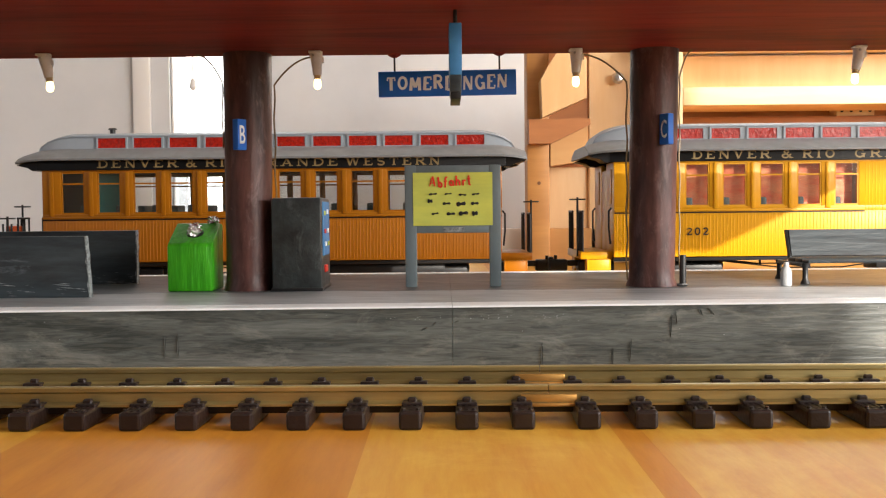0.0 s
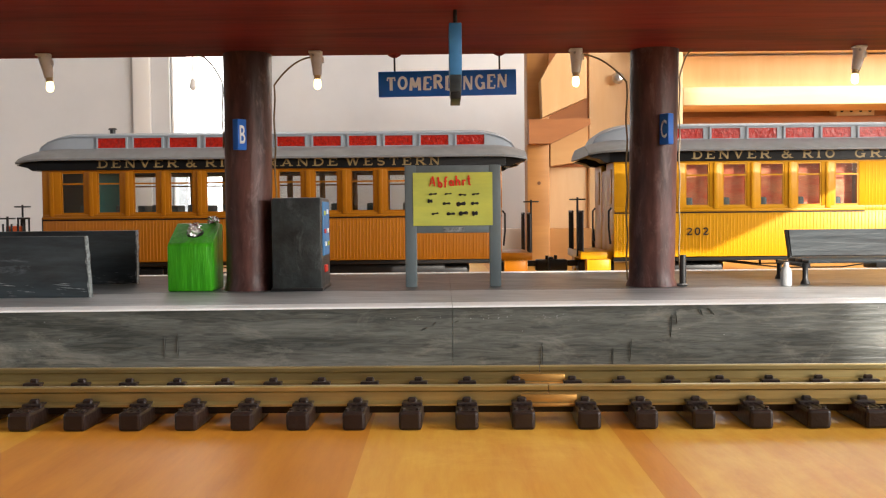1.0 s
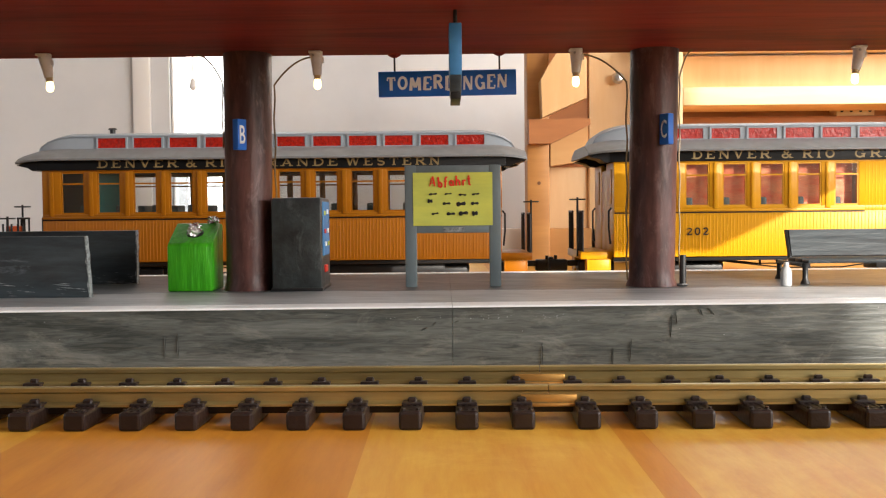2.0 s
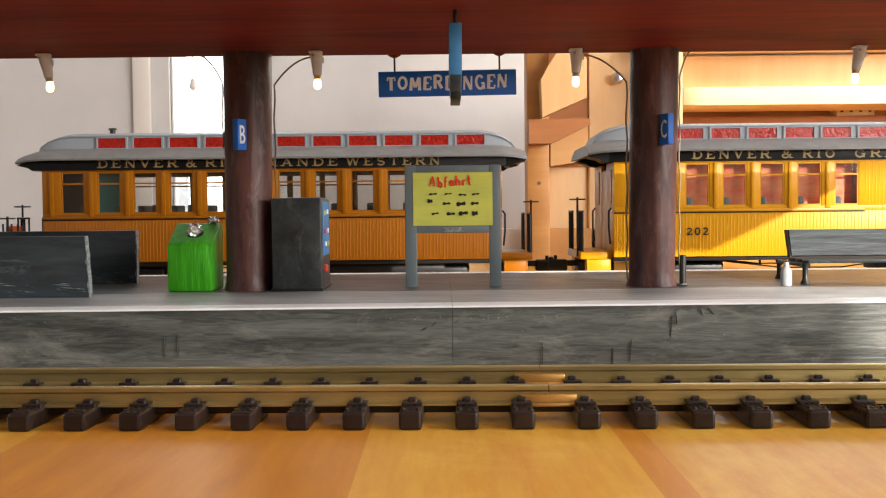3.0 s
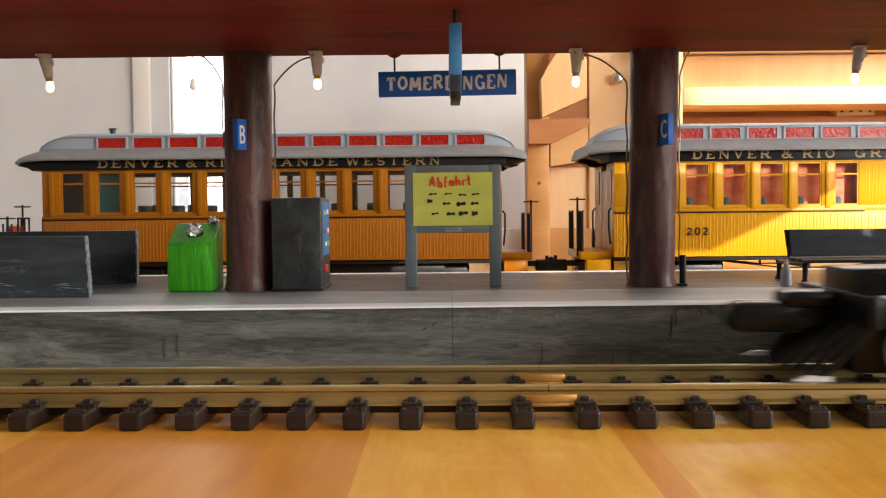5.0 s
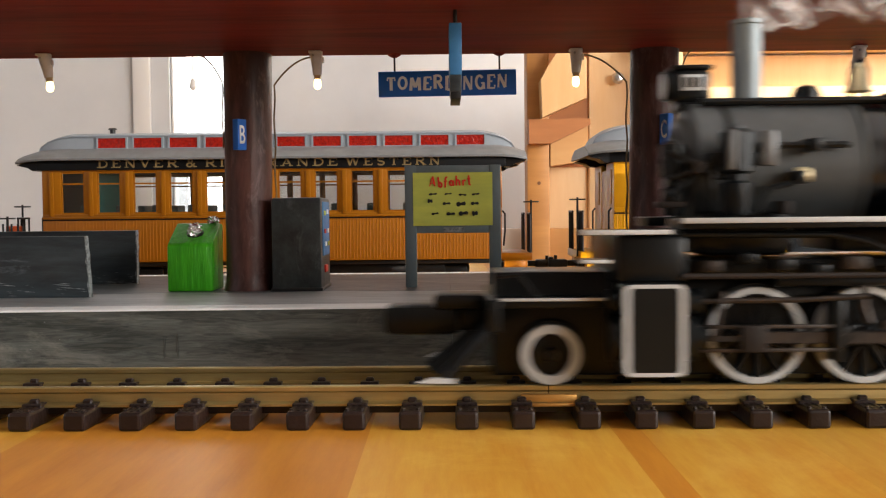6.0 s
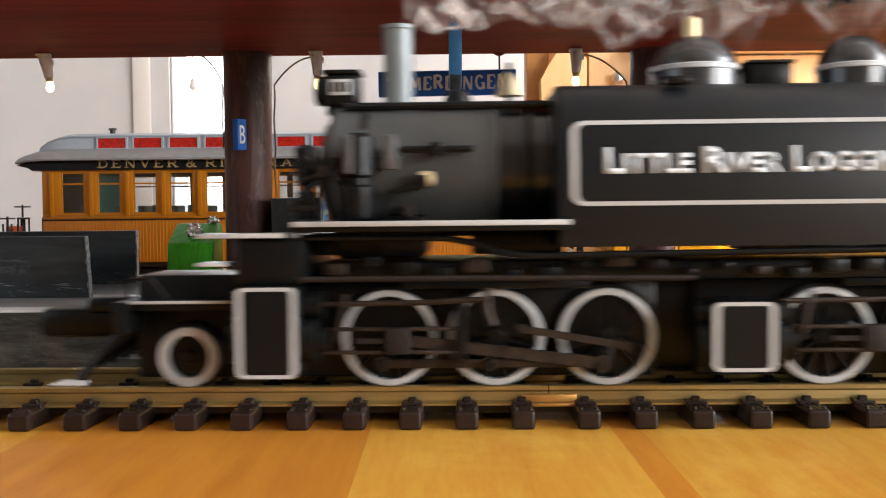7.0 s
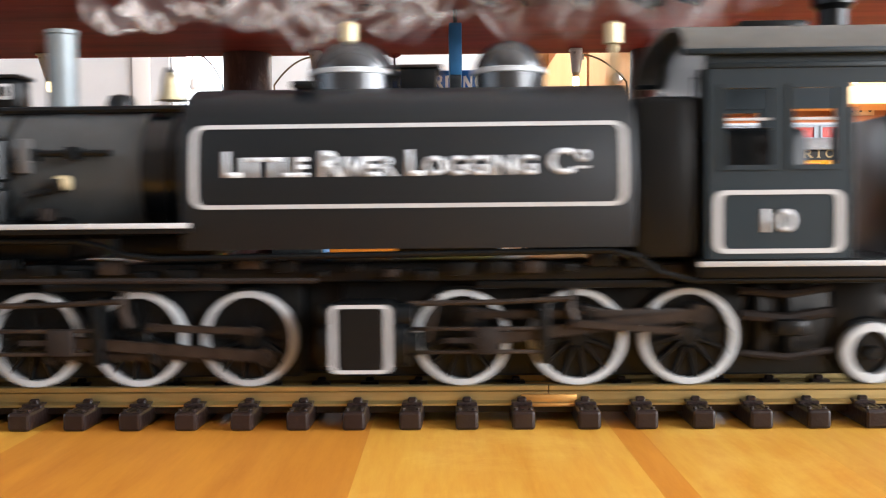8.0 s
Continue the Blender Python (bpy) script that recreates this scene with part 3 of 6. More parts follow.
part("upright", B(0.905, 0.94, 1.45, 1.4985, ZF, 0.318, 0.002), PINE_H, shelf)
bm = bmesh.new()
lathe(bm, [(0.001, -0.010), (0.006, -0.009), (0.009, -0.004), (0.009, 0.0), (0.005, 0.004), (0.005, 0.012)], (0.2737, 1.523, 0.2875), "y", 24)
tagged(part("knob", bm, STEEL, shelf), "small polished steel knob")
blk = thing("socket_block", "pale wooden connector block with screw holes", "connector block")
part("body", B(0.625, 0.685, 1.55, 1.58, 0.2280, 0.2440, 0.001), PINE_H, blk)
for i in range(4):
    bm = bmesh.new()
    rod(bm, (0.633 + i * 0.0148, 1.5485, 0.236), (0.633 + i * 0.0148, 1.552, 0.236), 0.0024, seg=12)
    part("screw", bm, BLACK, blk)
part("ledge", B(0.367, 0.904, 1.545, 1.584, 0.198, 0.2280, 0.002), PINE_SHADE_DARK, shelf)
panel = thing("pine_fascia", "low board along the back of the table, white and pine", "board")
part("board", B(0.1647, 1.54, 1.535, 1.555, 0.0, 0.055, 0.002), PINE, panel)
# added white strip imitating the bright background below the first coach
part("board", B(-1.29, 0.1290, 1.55, 1.572, 0.0, 0.055, 0.002), TRIM_WHITE, panel, "white board standing in for the bright background")


# ---- tracks ----
TURN = Matrix.Translation((0, 0.407, 0)) @ pose(0, 0, 0, 0, 0, -1.5)
TIE_H, RAIL_TOP, PITCH = 0.0072, 0.0142, 0.02143


def tie_mesh():
    bm = bmesh.new()
    box(bm, -0.0044, 0.0044, -0.042, 0.042, 0.0, TIE_H, 0.0012)
    for s in (-1, 1):
        box(bm, -0.0040, 0.0040, s * 0.0275 - 0.0030, s * 0.0275 + 0.0030, TIE_H - 0.0005, TIE_H + 0.0012, 0.0004, 1)
        box(bm, -0.0040, 0.0040, s * 0.0190 - 0.0022, s * 0.0190 + 0.0022, TIE_H - 0.0005, TIE_H + 0.0012, 0.0004, 1)
        for e in (-1, 1):
            box(bm, -0.0018, 0.0018, s * 0.0237 + e * 0.0036 - 0.0013, s * 0.0237 + e * 0.0036 + 0.0013, TIE_H, TIE_H + 0.0028, 0.0006, 1)
        for k in range(3):
            box(bm, -0.0033 + k * 0.0025, -0.0021 + k * 0.0025, s * 0.0335 - 0.0055, s * 0.0335 + 0.0055, TIE_H - 0.0002, TIE_H + 0.00025)
    for e in (-1, 1):
        rod(bm, (e * 0.0028, -0.0385, TIE_H - 0.0003), (e * 0.0028, -0.0385, TIE_H + 0.0008), 0.0008, seg=8)
    bm.normal_update()
    me = bpy.data.meshes.new("tie")
    bm.to_mesh(me)
    bm.free()
    me.materials.append(TIE)
    return me


TIE_MESH = tie_mesh()
RAIL_SHAPE = [(-0.0040, 0), (0.0040, 0), (0.0040, 0.0008), (0.0009, 0.0016), (0.0007, 0.0048), (0.0017, 0.0056), (0.0017, 0.0071), (0.0012, 0.0076),
              (-0.0012, 0.0076), (-0.0017, 0.0071), (-0.0017, 0.0056), (-0.0007, 0.0048), (-0.0009, 0.0016), (-0.0040, 0.0008)]


def track(m, x0, x1, label, joints=(), offset=0.0):
    tr = thing("track", label, "railway track", m, group="model railway tracks")
    edges = [x0, *joints, x1]
    for s in (-1, 1):
        for a, b in zip(edges, edges[1:]):
            bm = bmesh.new()
            prism(bm, [(s * 0.0237 + p, q + RAIL_TOP - 0.0076) for p, q in RAIL_SHAPE], a + 0.0002, b - 0.0002, "yz")
            part("rail", bm, BRASS, tr, "weathered brass rail")
        for j in joints:
            bm = bmesh.new()
            for e in (-1, 1):
                box(bm, j - 0.011, j + 0.011, s * 0.0237 + e * 0.0018 - 0.0009, s * 0.0237 + e * 0.0018 + 0.0009, RAIL_TOP - 0.0072, RAIL_TOP - 0.0036, 0.0003)
            box(bm, j - 0.011, j + 0.011, s * 0.0237 - 0.0046, s * 0.0237 + 0.0046, RAIL_TOP - 0.0081, RAIL_TOP - 0.0068, 0.0003)
            part("rail_joiner", bm, COPPER, tr, "bright bare brass rail joiner")
    for s in (-1, 1):
        part("tie_strip", B(x0, x1, s * 0.0237 - 0.0012, s * 0.0237 + 0.0012, 0.0034, RAIL_TOP - 0.0078), TIE, tr, smooth=False)
    x = x0 + offset
    while x < x1:
        t = new("tie", TIE_MESH)
        t.parent = tr
        t.location = (x, 0, 0)
        x += PITCH
        if any(x - PITCH < j <= x for j in joints):
            x += 0.0033
    return tr


JOINT = 0.0415
n_left = 50
track(TURN, JOINT - 0.0107 - PITCH * n_left, 1.45, "single brass-railed model track on dark brown plastic ties", (JOINT,))
track(pose(0, 0.96, 0, 0, 0, 0), -0.9, 0.14, "brass-railed rear model track behind the platform")
track(pose(0, 0.933, 0.0015, 0, 0, 0), 0.145, 1.3, "brass-railed rear model track behind the platform")

# ---- platform ----
PZ = 0.0355
plat = thing("platform", "grey-painted wooden station platform with white edge lines", "station platform")


def front_y(x):
    return 0.4865 + 0.0135 * x


for a, b in ((-0.85, 0.0041), (0.0043, 1.1)):
    bm = bmesh.new()
    low = [bm.verts.new((x, y, 0)) for x, y in ((a, front_y(a)), (b, front_y(b)), (b, 0.76), (a, 0.76))]
    top = [bm.verts.new((v.co.x, v.co.y, PZ - 0.001)) for v in low]
    bm.faces.new(low)
    bm.faces.new(top)
    for i in range(4):
        bm.faces.new((low[i], low[(i + 1) % 4], top[(i + 1) % 4], top[i]))
    bmesh.ops.recalc_face_normals(bm, faces=bm.faces)
    part("platform_section", bm, CONCRETE, plat, "dark grey brushed side wall")
    for name, mat in (("edge_line", STRIPE), ("front_band", PAVE_LIGHT), ("paving", PAVE), ("rear_line", STRIPE)):
        bm = bmesh.new()
        n = 60
        rows = []
        for k in range(n + 1):
            x = a + (b - a) * k / n
            wob = 0.0012 * noise.noise(Vector((x * 22, 3.1, 0)))
            seams = (front_y(x) - 0.0006, front_y(x) + 0.019 + wob, 0.5835 + 5 * wob, 0.744 + wob, 0.7606)
            i = ("edge_line", "front_band", "paving", "rear_line").index(name)
            near, far = seams[i], seams[i + 1]
            rows.append([bm.verts.new((x, near, PZ - 0.0009)), bm.verts.new((x, near + 0.0008, PZ)), bm.verts.new((x, far - 0.0004, PZ)), bm.verts.new((x, far, PZ - 0.0009))])
        for p, q in zip(rows, rows[1:]):
            for i in range(3):
                bm.faces.new((p[i], q[i], q[i + 1], p[i + 1]))
        bmesh.ops.recalc_face_normals(bm, faces=bm.faces)
        part(name, bm, mat, plat, "white painted edge line" if "line" in name else "worn light grey platform surface")

# ---- canopy and its columns ----
CZ = 0.1805
canopy = thing("platform_canopy", "dark red painted wooden platform canopy on columns", "canopy")
bm = bmesh.new()
n = 80
rows = []
for k in range(n + 1):
    x = -0.85 + (0.521 + 0.85) * k / n
    w = 0.0006 * noise.noise(Vector((x * 30, 0, 7)))
    rows.append([bm.verts.new((x, y, z)) for y, z in ((0.425, CZ + 0.014), (0.425, CZ + 0.0012), (0.4262, CZ), (0.6108 + w, CZ), (0.612 + w, CZ + 0.0012), (0.612, CZ + 0.014))])
for p, q in zip(rows, rows[1:]):
    for i in range(6):
        bm.faces.new((p[i], q[i], q[(i + 1) % 6], p[(i + 1) % 6]))
bm.faces.new(rows[0])
bm.faces.new(rows[-1])
bmesh.ops.recalc_face_normals(bm, faces=bm.faces)
part("canopy_board", bm, BURGUNDY, canopy)
for cx, top in ((-0.1205, -0.1195), (0.1290, 0.1312)):
    bm = bmesh.new()
    seg, rows = 40, 24
    rings = []
    for i in range(rows + 1):
        f = i / rows
        z = PZ - 0.0008 + (CZ - PZ + 0.0012) * f
        ring = []
        for k in range(seg):
            a = 2 * math.pi * k / seg
            r = 0.0139 + 0.0009 * f + 0.0003 * noise.noise(Vector((math.cos(a) * 2, math.sin(a) * 2, z * 60)))
            if i == 0:
                r += 0.0022
            ring.append(bm.verts.new((cx + (top - cx) * f + r * math.cos(a), 0.604 + r * math.sin(a), z)))
        rings.append(ring)
    for p, q in zip(rings, rings[1:]):
        for k in range(seg):
            bm.faces.new((p[k], p[(k + 1) % seg], q[(k + 1) % seg], q[k]))
    bm.faces.new(rings[0])
    bm.faces.new(rings[-1])
    bmesh.ops.recalc_face_normals(bm, faces=bm.faces)
    part("column", bm, COLUMN, canopy, "round brown-painted wooden column with brush marks")

# gouges and dents in the platform's painted side
rng = random.Random(9)
for gx, gz, h, tilt in ((0.0845, 0.0085, 0.0100, 3), (0.0935, 0.0120, 0.0120, 5), (0.1140, 0.0240, 0.0120, 4), (0.1165, 0.0280, 0.0070, -4),
                        (0.0490, 0.0100, 0.0130, 1), (-0.1395, 0.0160, 0.0110, 2), (-0.1330, 0.0170, 0.0120, -1), (-0.0100, 0.0240, 0.0035, 60),
                        (-0.0050, 0.0265, 0.0030, 40), (0.0060, 0.0275, 0.0028, 70), (0.1290, 0.0310, 0.0040, -30), (0.1340, 0.0315, 0.0050, -40), (0.0250, 0.0040, 0.0020, 80)):
    bm = bmesh.new()
    n = 8
    left = [bm.verts.new((-(0.0001 + 0.0003 * math.sin(math.pi * k / n) * rng.uniform(0.4, 1.2)), 0, h * (k / n - 0.5))) for k in range(n + 1)]
    mid = [bm.verts.new((0.0002 * rng.uniform(-1, 1), 0.0004 if 0 < k < n else 0, h * (k / n - 0.5))) for k in range(n + 1)]
    right = [bm.verts.new(((0.0001 + 0.0003 * math.sin(math.pi * k / n) * rng.uniform(0.4, 1.2)), 0, h * (k / n - 0.5))) for k in range(n + 1)]
    for k in range(n):
        bm.faces.new((left[k], mid[k], mid[k + 1], left[k + 1]))
        bm.faces.new((mid[k], right[k], right[k + 1], mid[k + 1]))
    g = part("gouge", bm, GOUGE, plat, "dark gouge in the painted side")
    g.matrix_basis = pose(gx, front_y(gx) - 0.0006, gz, 0, tilt, 0)

# pale chips along the top of the side
bm = bmesh.new()
for k in range(60):
    cx = rng.uniform(-0.03, 0.06) if k < 40 else rng.uniform(-0.25, 0.24)
    cz = 0.0298 + rng.uniform(-0.0012, 0.0010) if k < 40 else rng.uniform(0.004, 0.033)
    s = rng.uniform(0.0002, 0.0005)
    y = front_y(cx)
    prism(bm, [(cx - s, cz), (cx, cz - s * 0.5), (cx + s, cz + s * 0.1), (cx + s * 0.2, cz + s * 0.6)], y - 0.0002, y + 0.0003)
part("paint_chips", bm, SCUFF, plat, "tiny pale chips in the paint")["kind"] = "stuff"


# ---- platform furniture ----
def letter_plate(letter, x, z, lean, label):
    ob = thing("platform_sign", label, "sign", pose(x, 0.5865, z, 0, 0, lean), group="blue platform letter plates")
    part("plate", B(-0.0038, 0.0038, -0.0022, 0.0022, -0.0092, 0.0092, 0.0005), BLUE, ob)
    lettering("letter", letter, 0.0046, 0.0110, pose(0.0, -0.00225, 0), WHITE_INK, ob, bold=0.01)
    return ob


letter_plate("B", -0.1215, 0.1300, 58, "small blue plate with white letter B on a column")
letter_plate("C", 0.1345, 0.1308, -58, "small blue plate with white letter C on a column")

# ticket machine
tm = thing("ticket_machine", "dark grey ticket machine with a blue side display", "ticket machine", pose(-0.0885, 0.6085, PZ))
part("housing", B(-0.0150, 0.0150, -0.0215, 0.0215, 0.0, 0.0565, 0.0012), MACHINE, tm)
part("display", B(0.0149, 0.0156, -0.016, 0.016, 0.021, 0.054, 0.0002), BLUE_PALE, tm, "blue display panel with coloured fields")
for i, (yy, zz, mm) in enumerate(((-0.009, 0.047, POSTER), (0.004, 0.048, WHITE_INK), (-0.008, 0.036, RED_BUTTON), (0.006, 0.036, WHITE_INK), (-0.006, 0.028, WHITE_INK), (0.008, 0.028, POSTER))):
    part("button", B(0.0155, 0.0162, yy - 0.0026, yy + 0.0026, zz - 0.0014, zz + 0.0014, 0.0002), mm, tm)
part("coin_tray", B(0.0149, 0.0160, -0.008, 0.003, 0.0105, 0.0150, 0.0003), RED_BUTTON, tm, "red coin tray")
part("plinth", B(-0.0156, 0.0156, -0.0220, 0.0220, 0.0, 0.002, 0.0004), BLACK, tm)

# green bin
gb = thing("waste_bin", "bright green painted bin stuffed with crumpled foil", "bin", pose(-0.1545, 0.6075, PZ))
bm = bmesh.new()
prism(bm, [(-0.015, 0.0), (0.015, 0.0), (0.015, 0.0405), (0.009, 0.0415), (-0.0135, 0.0295), (-0.015, 0.0275)], -0.0138, 0.0138, "yz")
bmesh.ops.bevel(bm, geom=list(bm.edges), offset=0.0011, segments=2, profile=0.5, affect="EDGES")
part("bin_body", bm, GREEN, gb)
bm = bmesh.new()
lathe(bm, [(0.0001, 0), (0.0052, 0), (0.0052, 0.0005), (0.0001, 0.0005)], (0, 0, 0), "z", 24)
bmesh.ops.transform(bm, matrix=pose(0.0008, -0.0035, 0.0352, 28), verts=bm.verts)
part("opening", bm, BLACK, gb, "round black opening")


def crumple(seed, size):
    bm = bmesh.new()
    bmesh.ops.create_icosphere(bm, subdivisions=3, radius=size)
    r = random.Random(seed)
    o = Vector((r.random() * 9, r.random() * 9, r.random() * 9))
    for v in bm.verts:
        d = v.co.normalized()
        v.co = d * size * (0.75 + 0.9 * abs(noise.noise(d * 2.6 + o)) + 0.25 * noise.noise(d * 7 + o))
    return bm


for seed, loc, size in ((3, (0.001, -0.0045, 0.0375), 0.0040), (8, (0.0005, -0.006, 0.0358), 0.0036), (5, (0.0085, 0.011, 0.0425), 0.0034)):
    bm = crumple(seed, size)
    bmesh.ops.translate(bm, verts=bm.verts, vec=loc)
    part("foil", bm, FOIL, gb, "crumpled silver foil", smooth=False)

# departure board
db = thing("departure_board", "grey wooden departure board with a hand-drawn yellow timetable", "notice board", pose(0.0062, 0.612, PZ))
for x in (-0.0264, 0.0264):
    part("leg", B(x - 0.0036, x + 0.0036, -0.0022, 0.0022, 0.0, 0.0762, 0.0005), GREYPOST, db)
part("crossbar", B(-0.0228, 0.0228, -0.0018, 0.0018, 0.0338, 0.0385, 0.0004), GREYPOST, db)
part("top_rail", B(-0.0228, 0.0228, -0.0018, 0.0018, 0.0712, 0.0760, 0.0004), GREYPOST, db)
part("back_panel", B(-0.0228, 0.0228, -0.0008, 0.0016, 0.0385, 0.0712), GREYPOST, db, smooth=False)
bm = bmesh.new()
n = 16
g = [[bm.verts.new((-0.0248 + 0.0496 * i / n, -0.0026 - 0.0005 * noise.noise(Vector((i * .4, j * .5, 2))), 0.0384 + 0.0332 * j / n)) for j in range(n + 1)] for i in range(n + 1)]
for i in range(n):
    for j in range(n):
        bm.faces.new((g[i][j], g[i + 1][j], g[i + 1][j + 1], g[i][j + 1]))
geom = bmesh.ops.extrude_face_region(bm, geom=list(bm.faces))
bmesh.ops.translate(bm, verts=[v for v in geom["geom"] if isinstance(v, bmesh.types.BMVert)], vec=(0, 0.0004, 0))
bmesh.ops.recalc_face_normals(bm, faces=bm.faces)
part("timetable", bm, POSTER, db, "yellow hand-drawn timetable sheet")
drawn("heading", [("Abfahrt", -0.0150, 0.0115)], 0.0064, pose(0, -0.0031, 0.0660, 0, -1.5, 0), RED_INK, db, thick=0.17, serif=False, gap=0.12, uneven=1.0, seed=6)
r = random.Random(7)
for x, z, w, h in ((-0.0150, 0.0580, 0.0052, 0.0011), (-0.0052, 0.0580, 0.0046, 0.0009), (0.0036, 0.0577, 0.0050, 0.0011), (0.0118, 0.0577, 0.0050, 0.0011),
                   (-0.0158, 0.0538, 0.0032, 0.0022), (-0.0064, 0.0522, 0.0050, 0.0014), (0.0022, 0.0515, 0.0060, 0.0024), (0.0112, 0.0522, 0.0050, 0.0017),
                   (-0.0134, 0.0457, 0.0046, 0.0011), (-0.0040, 0.0457, 0.0054, 0.0016), (0.0036, 0.0457, 0.0060, 0.0022), (0.0120, 0.0457, 0.0036, 0.0026)):
    bm = bmesh.new()
    lathe(bm, [(0.0001, 0), (h * 0.5, w * 0.05), (h * 0.7, w * 0.28), (h * 0.32, w * 0.45), (h * 0.45, w * 0.7), (h * 0.55, w * 0.9), (0.0001, w)], (0, 0, 0), "x", 10)
    for v in bm.verts:
        v.co.y = v.co.y * 0.12 - 0.0030
        v.co.z += 0.0003 * noise.noise(Vector((v.co.x * 900, x * 300, z * 300)))
    bmesh.ops.transform(bm, matrix=pose(x, 0, z, 0, r.uniform(-8, 8), 0), verts=bm.verts)
    part("entry_mark", bm, BLACK, db)
part("scribble", B(-0.006, 0.007, -0.0021, -0.0017, 0.0345, 0.0372, 0.0001), SCUFF, db, "scuffed grey mark")

# hanging station sign
st = thing("station_sign", "blue hanging station sign with white hand-painted lettering", "sign", pose(0.0035, 0.608, 0.1622, 0, -0.6, 0))
part("sign_board", B(-0.0427, 0.0427, -0.0015, 0.0015, -0.0078, 0.0078, 0.0005), BLUE, st)
drawn("lettering", [("TOMERDINGEN", -0.0378, 0.0372)], 0.0084, pose(0, -0.0015, 0.0004), WHITE_INK, st, thick=0.23, serif=False, gap=0.13, uneven=0.7, seed=3)
for x in (-0.0325, 0.0325):
    bm = bmesh.new()
    rod(bm, (x, 0, 0.0075), (x, 0, 0.0178), 0.0006, seg=8)
    part("wire", bm, BLACK, st)
    bm = bmesh.new()
    lathe(bm, [(0.0042, 0.0), (0.0038, -0.0010), (0.0015, -0.0022), (0.0004, -0.0024)], (x, 0, 0.0186), "z", 16)
    part("mount", bm, BURGUNDY, st)

# blade sign seen edge on, nearer the front of the canopy
hs = thing("blade_sign", "thin blue blade sign hanging edge-on under the canopy", "sign", pose(0.0068, 0.476, 0.1738))
part("blade", B(-0.0031, 0.0031, -0.002, 0.030, -0.0250, 0.0, 0.0005), BLUE_PALE, hs)
part("lower_block", B(-0.0028, 0.0028, -0.0016, 0.029, -0.0330, -0.0250, 0.0004), BENCH, hs, "dark lower block")
part("foot_cap", B(-0.0025, 0.0025, -0.0018, 0.029, -0.0366, -0.0330, 0.0003), BLACK, hs)
bm = bmesh.new()
rod(bm, (0, 0.001, -0.0005), (0, 0.001, 0.0072), 0.0010, seg=8)
part("wire", bm, BLACK, hs)


# lamps under the canopy
def canopy_lamp(x, lean, wire_to):
    lamp = thing("canopy_lamp", "white socket with a small lit bulb under the canopy", "lamp", pose(x, 0.594, CZ, 0, 0, 0), group="lamps under the canopy")
    d = math.tan(radians(lean))
    bm = bmesh.new()
    box(bm, -0.0046 - d * 0.004, 0.0030 - d * 0.004, -0.0040, 0.0034, -0.0016, -0.0001, 0.0005)
    rod(bm, (-d * 0.004 - 0.0004, 0, -0.0006), (d * 0.004, 0, -0.0085), 0.0040, 0.0032, 20)
    rod(bm, (d * 0.004, 0, -0.0080), (d * 0.012, 0, -0.0145), 0.0033, 0.0026, 20)
    box(bm, 0.0026, 0.0044, -0.0012, 0.0012, -0.0070, -0.0036, 0.0004)
    part("socket", bm, BULB_CAP, lamp)
    part("screw", rod(bmesh.new(), (-0.0018 - d * 0.004, -0.0030, -0.0030), (-0.0018 - d * 0.004, -0.0044, -0.0030), 0.0007, seg=10), STEEL, lamp)
    bm = bmesh.new()
    rod(bm, (d * 0.012, 0, -0.0143), (d * 0.014, 0, -0.0170), 0.0021, seg=16)
    part("bulb_cap", bm, BELL, lamp, "brass screw cap")
    bm = bmesh.new()
    lathe(bm, [(0.0018, 0.0), (0.0022, -0.0016), (0.0023, -0.0040), (0.0017, -0.0056), (0.0006, -0.0062)], (d * 0.0145, 0, -0.0169), "z", 16)
    part("bulb", bm, BULB, lamp, "small glowing warm bulb")
    if wire_to is not None:
        pts = []
        for k in range(13):
            f = k / 12
            pts.append(((wire_to - x) * f, 0.002 + 0.006 * f, -0.0028 - 0.0165 * f ** 2.2))
        for k in range(1, 30):
            pts.append((wire_to - x + 0.0004 * math.sin(k * 0.9), 0.008, -0.0193 - k * 0.0042))
        bm = bmesh.new()
        tube(bm, pts, 0.00055, 6)
        part("cable", bm, WIRE, lamp, "thin twisted brown cable")
    return lamp


canopy_lamp(-0.2395, 8, None)
canopy_lamp(-0.0755, 1, -0.1030)
canopy_lamp(0.0818, -2, 0.1135)
canopy_lamp(0.2530, -10, None)
for x0, x1 in ((-0.150, -0.1345), (0.1535, 0.1455)):
    bm = bmesh.new()
    pts = [(x0 + (x1 - x0) * k / 10, 0.600, CZ - 0.0006 - 0.0165 * (k / 10) ** 2) for k in range(11)]
    pts += [(x1 + 0.0003 * math.sin(k), 0.600, CZ - 0.0171 - 0.0045 * k) for k in range(1, 27 if x1 > 0 else 10)]
    tube(bm, pts, 0.0005, 6)
    tagged(part("cable", bm, WIRE), "thin brown cable running down a column", "cable")

# black switch by the column foot
sw = thing("switch_post", "small black switch post at the foot of a column", "switch", pose(0.1475, 0.600, PZ))
bm = bmesh.new()
rod(bm, (0, 0, 0), (0, 0, 0.0190), 0.0020, seg=14)
part("post", bm, BLACK, sw)
part("foot", B(-0.004, 0.0025, -0.0025, 0.0025, 0, 0.0016, 0.0004), BLACK, sw)


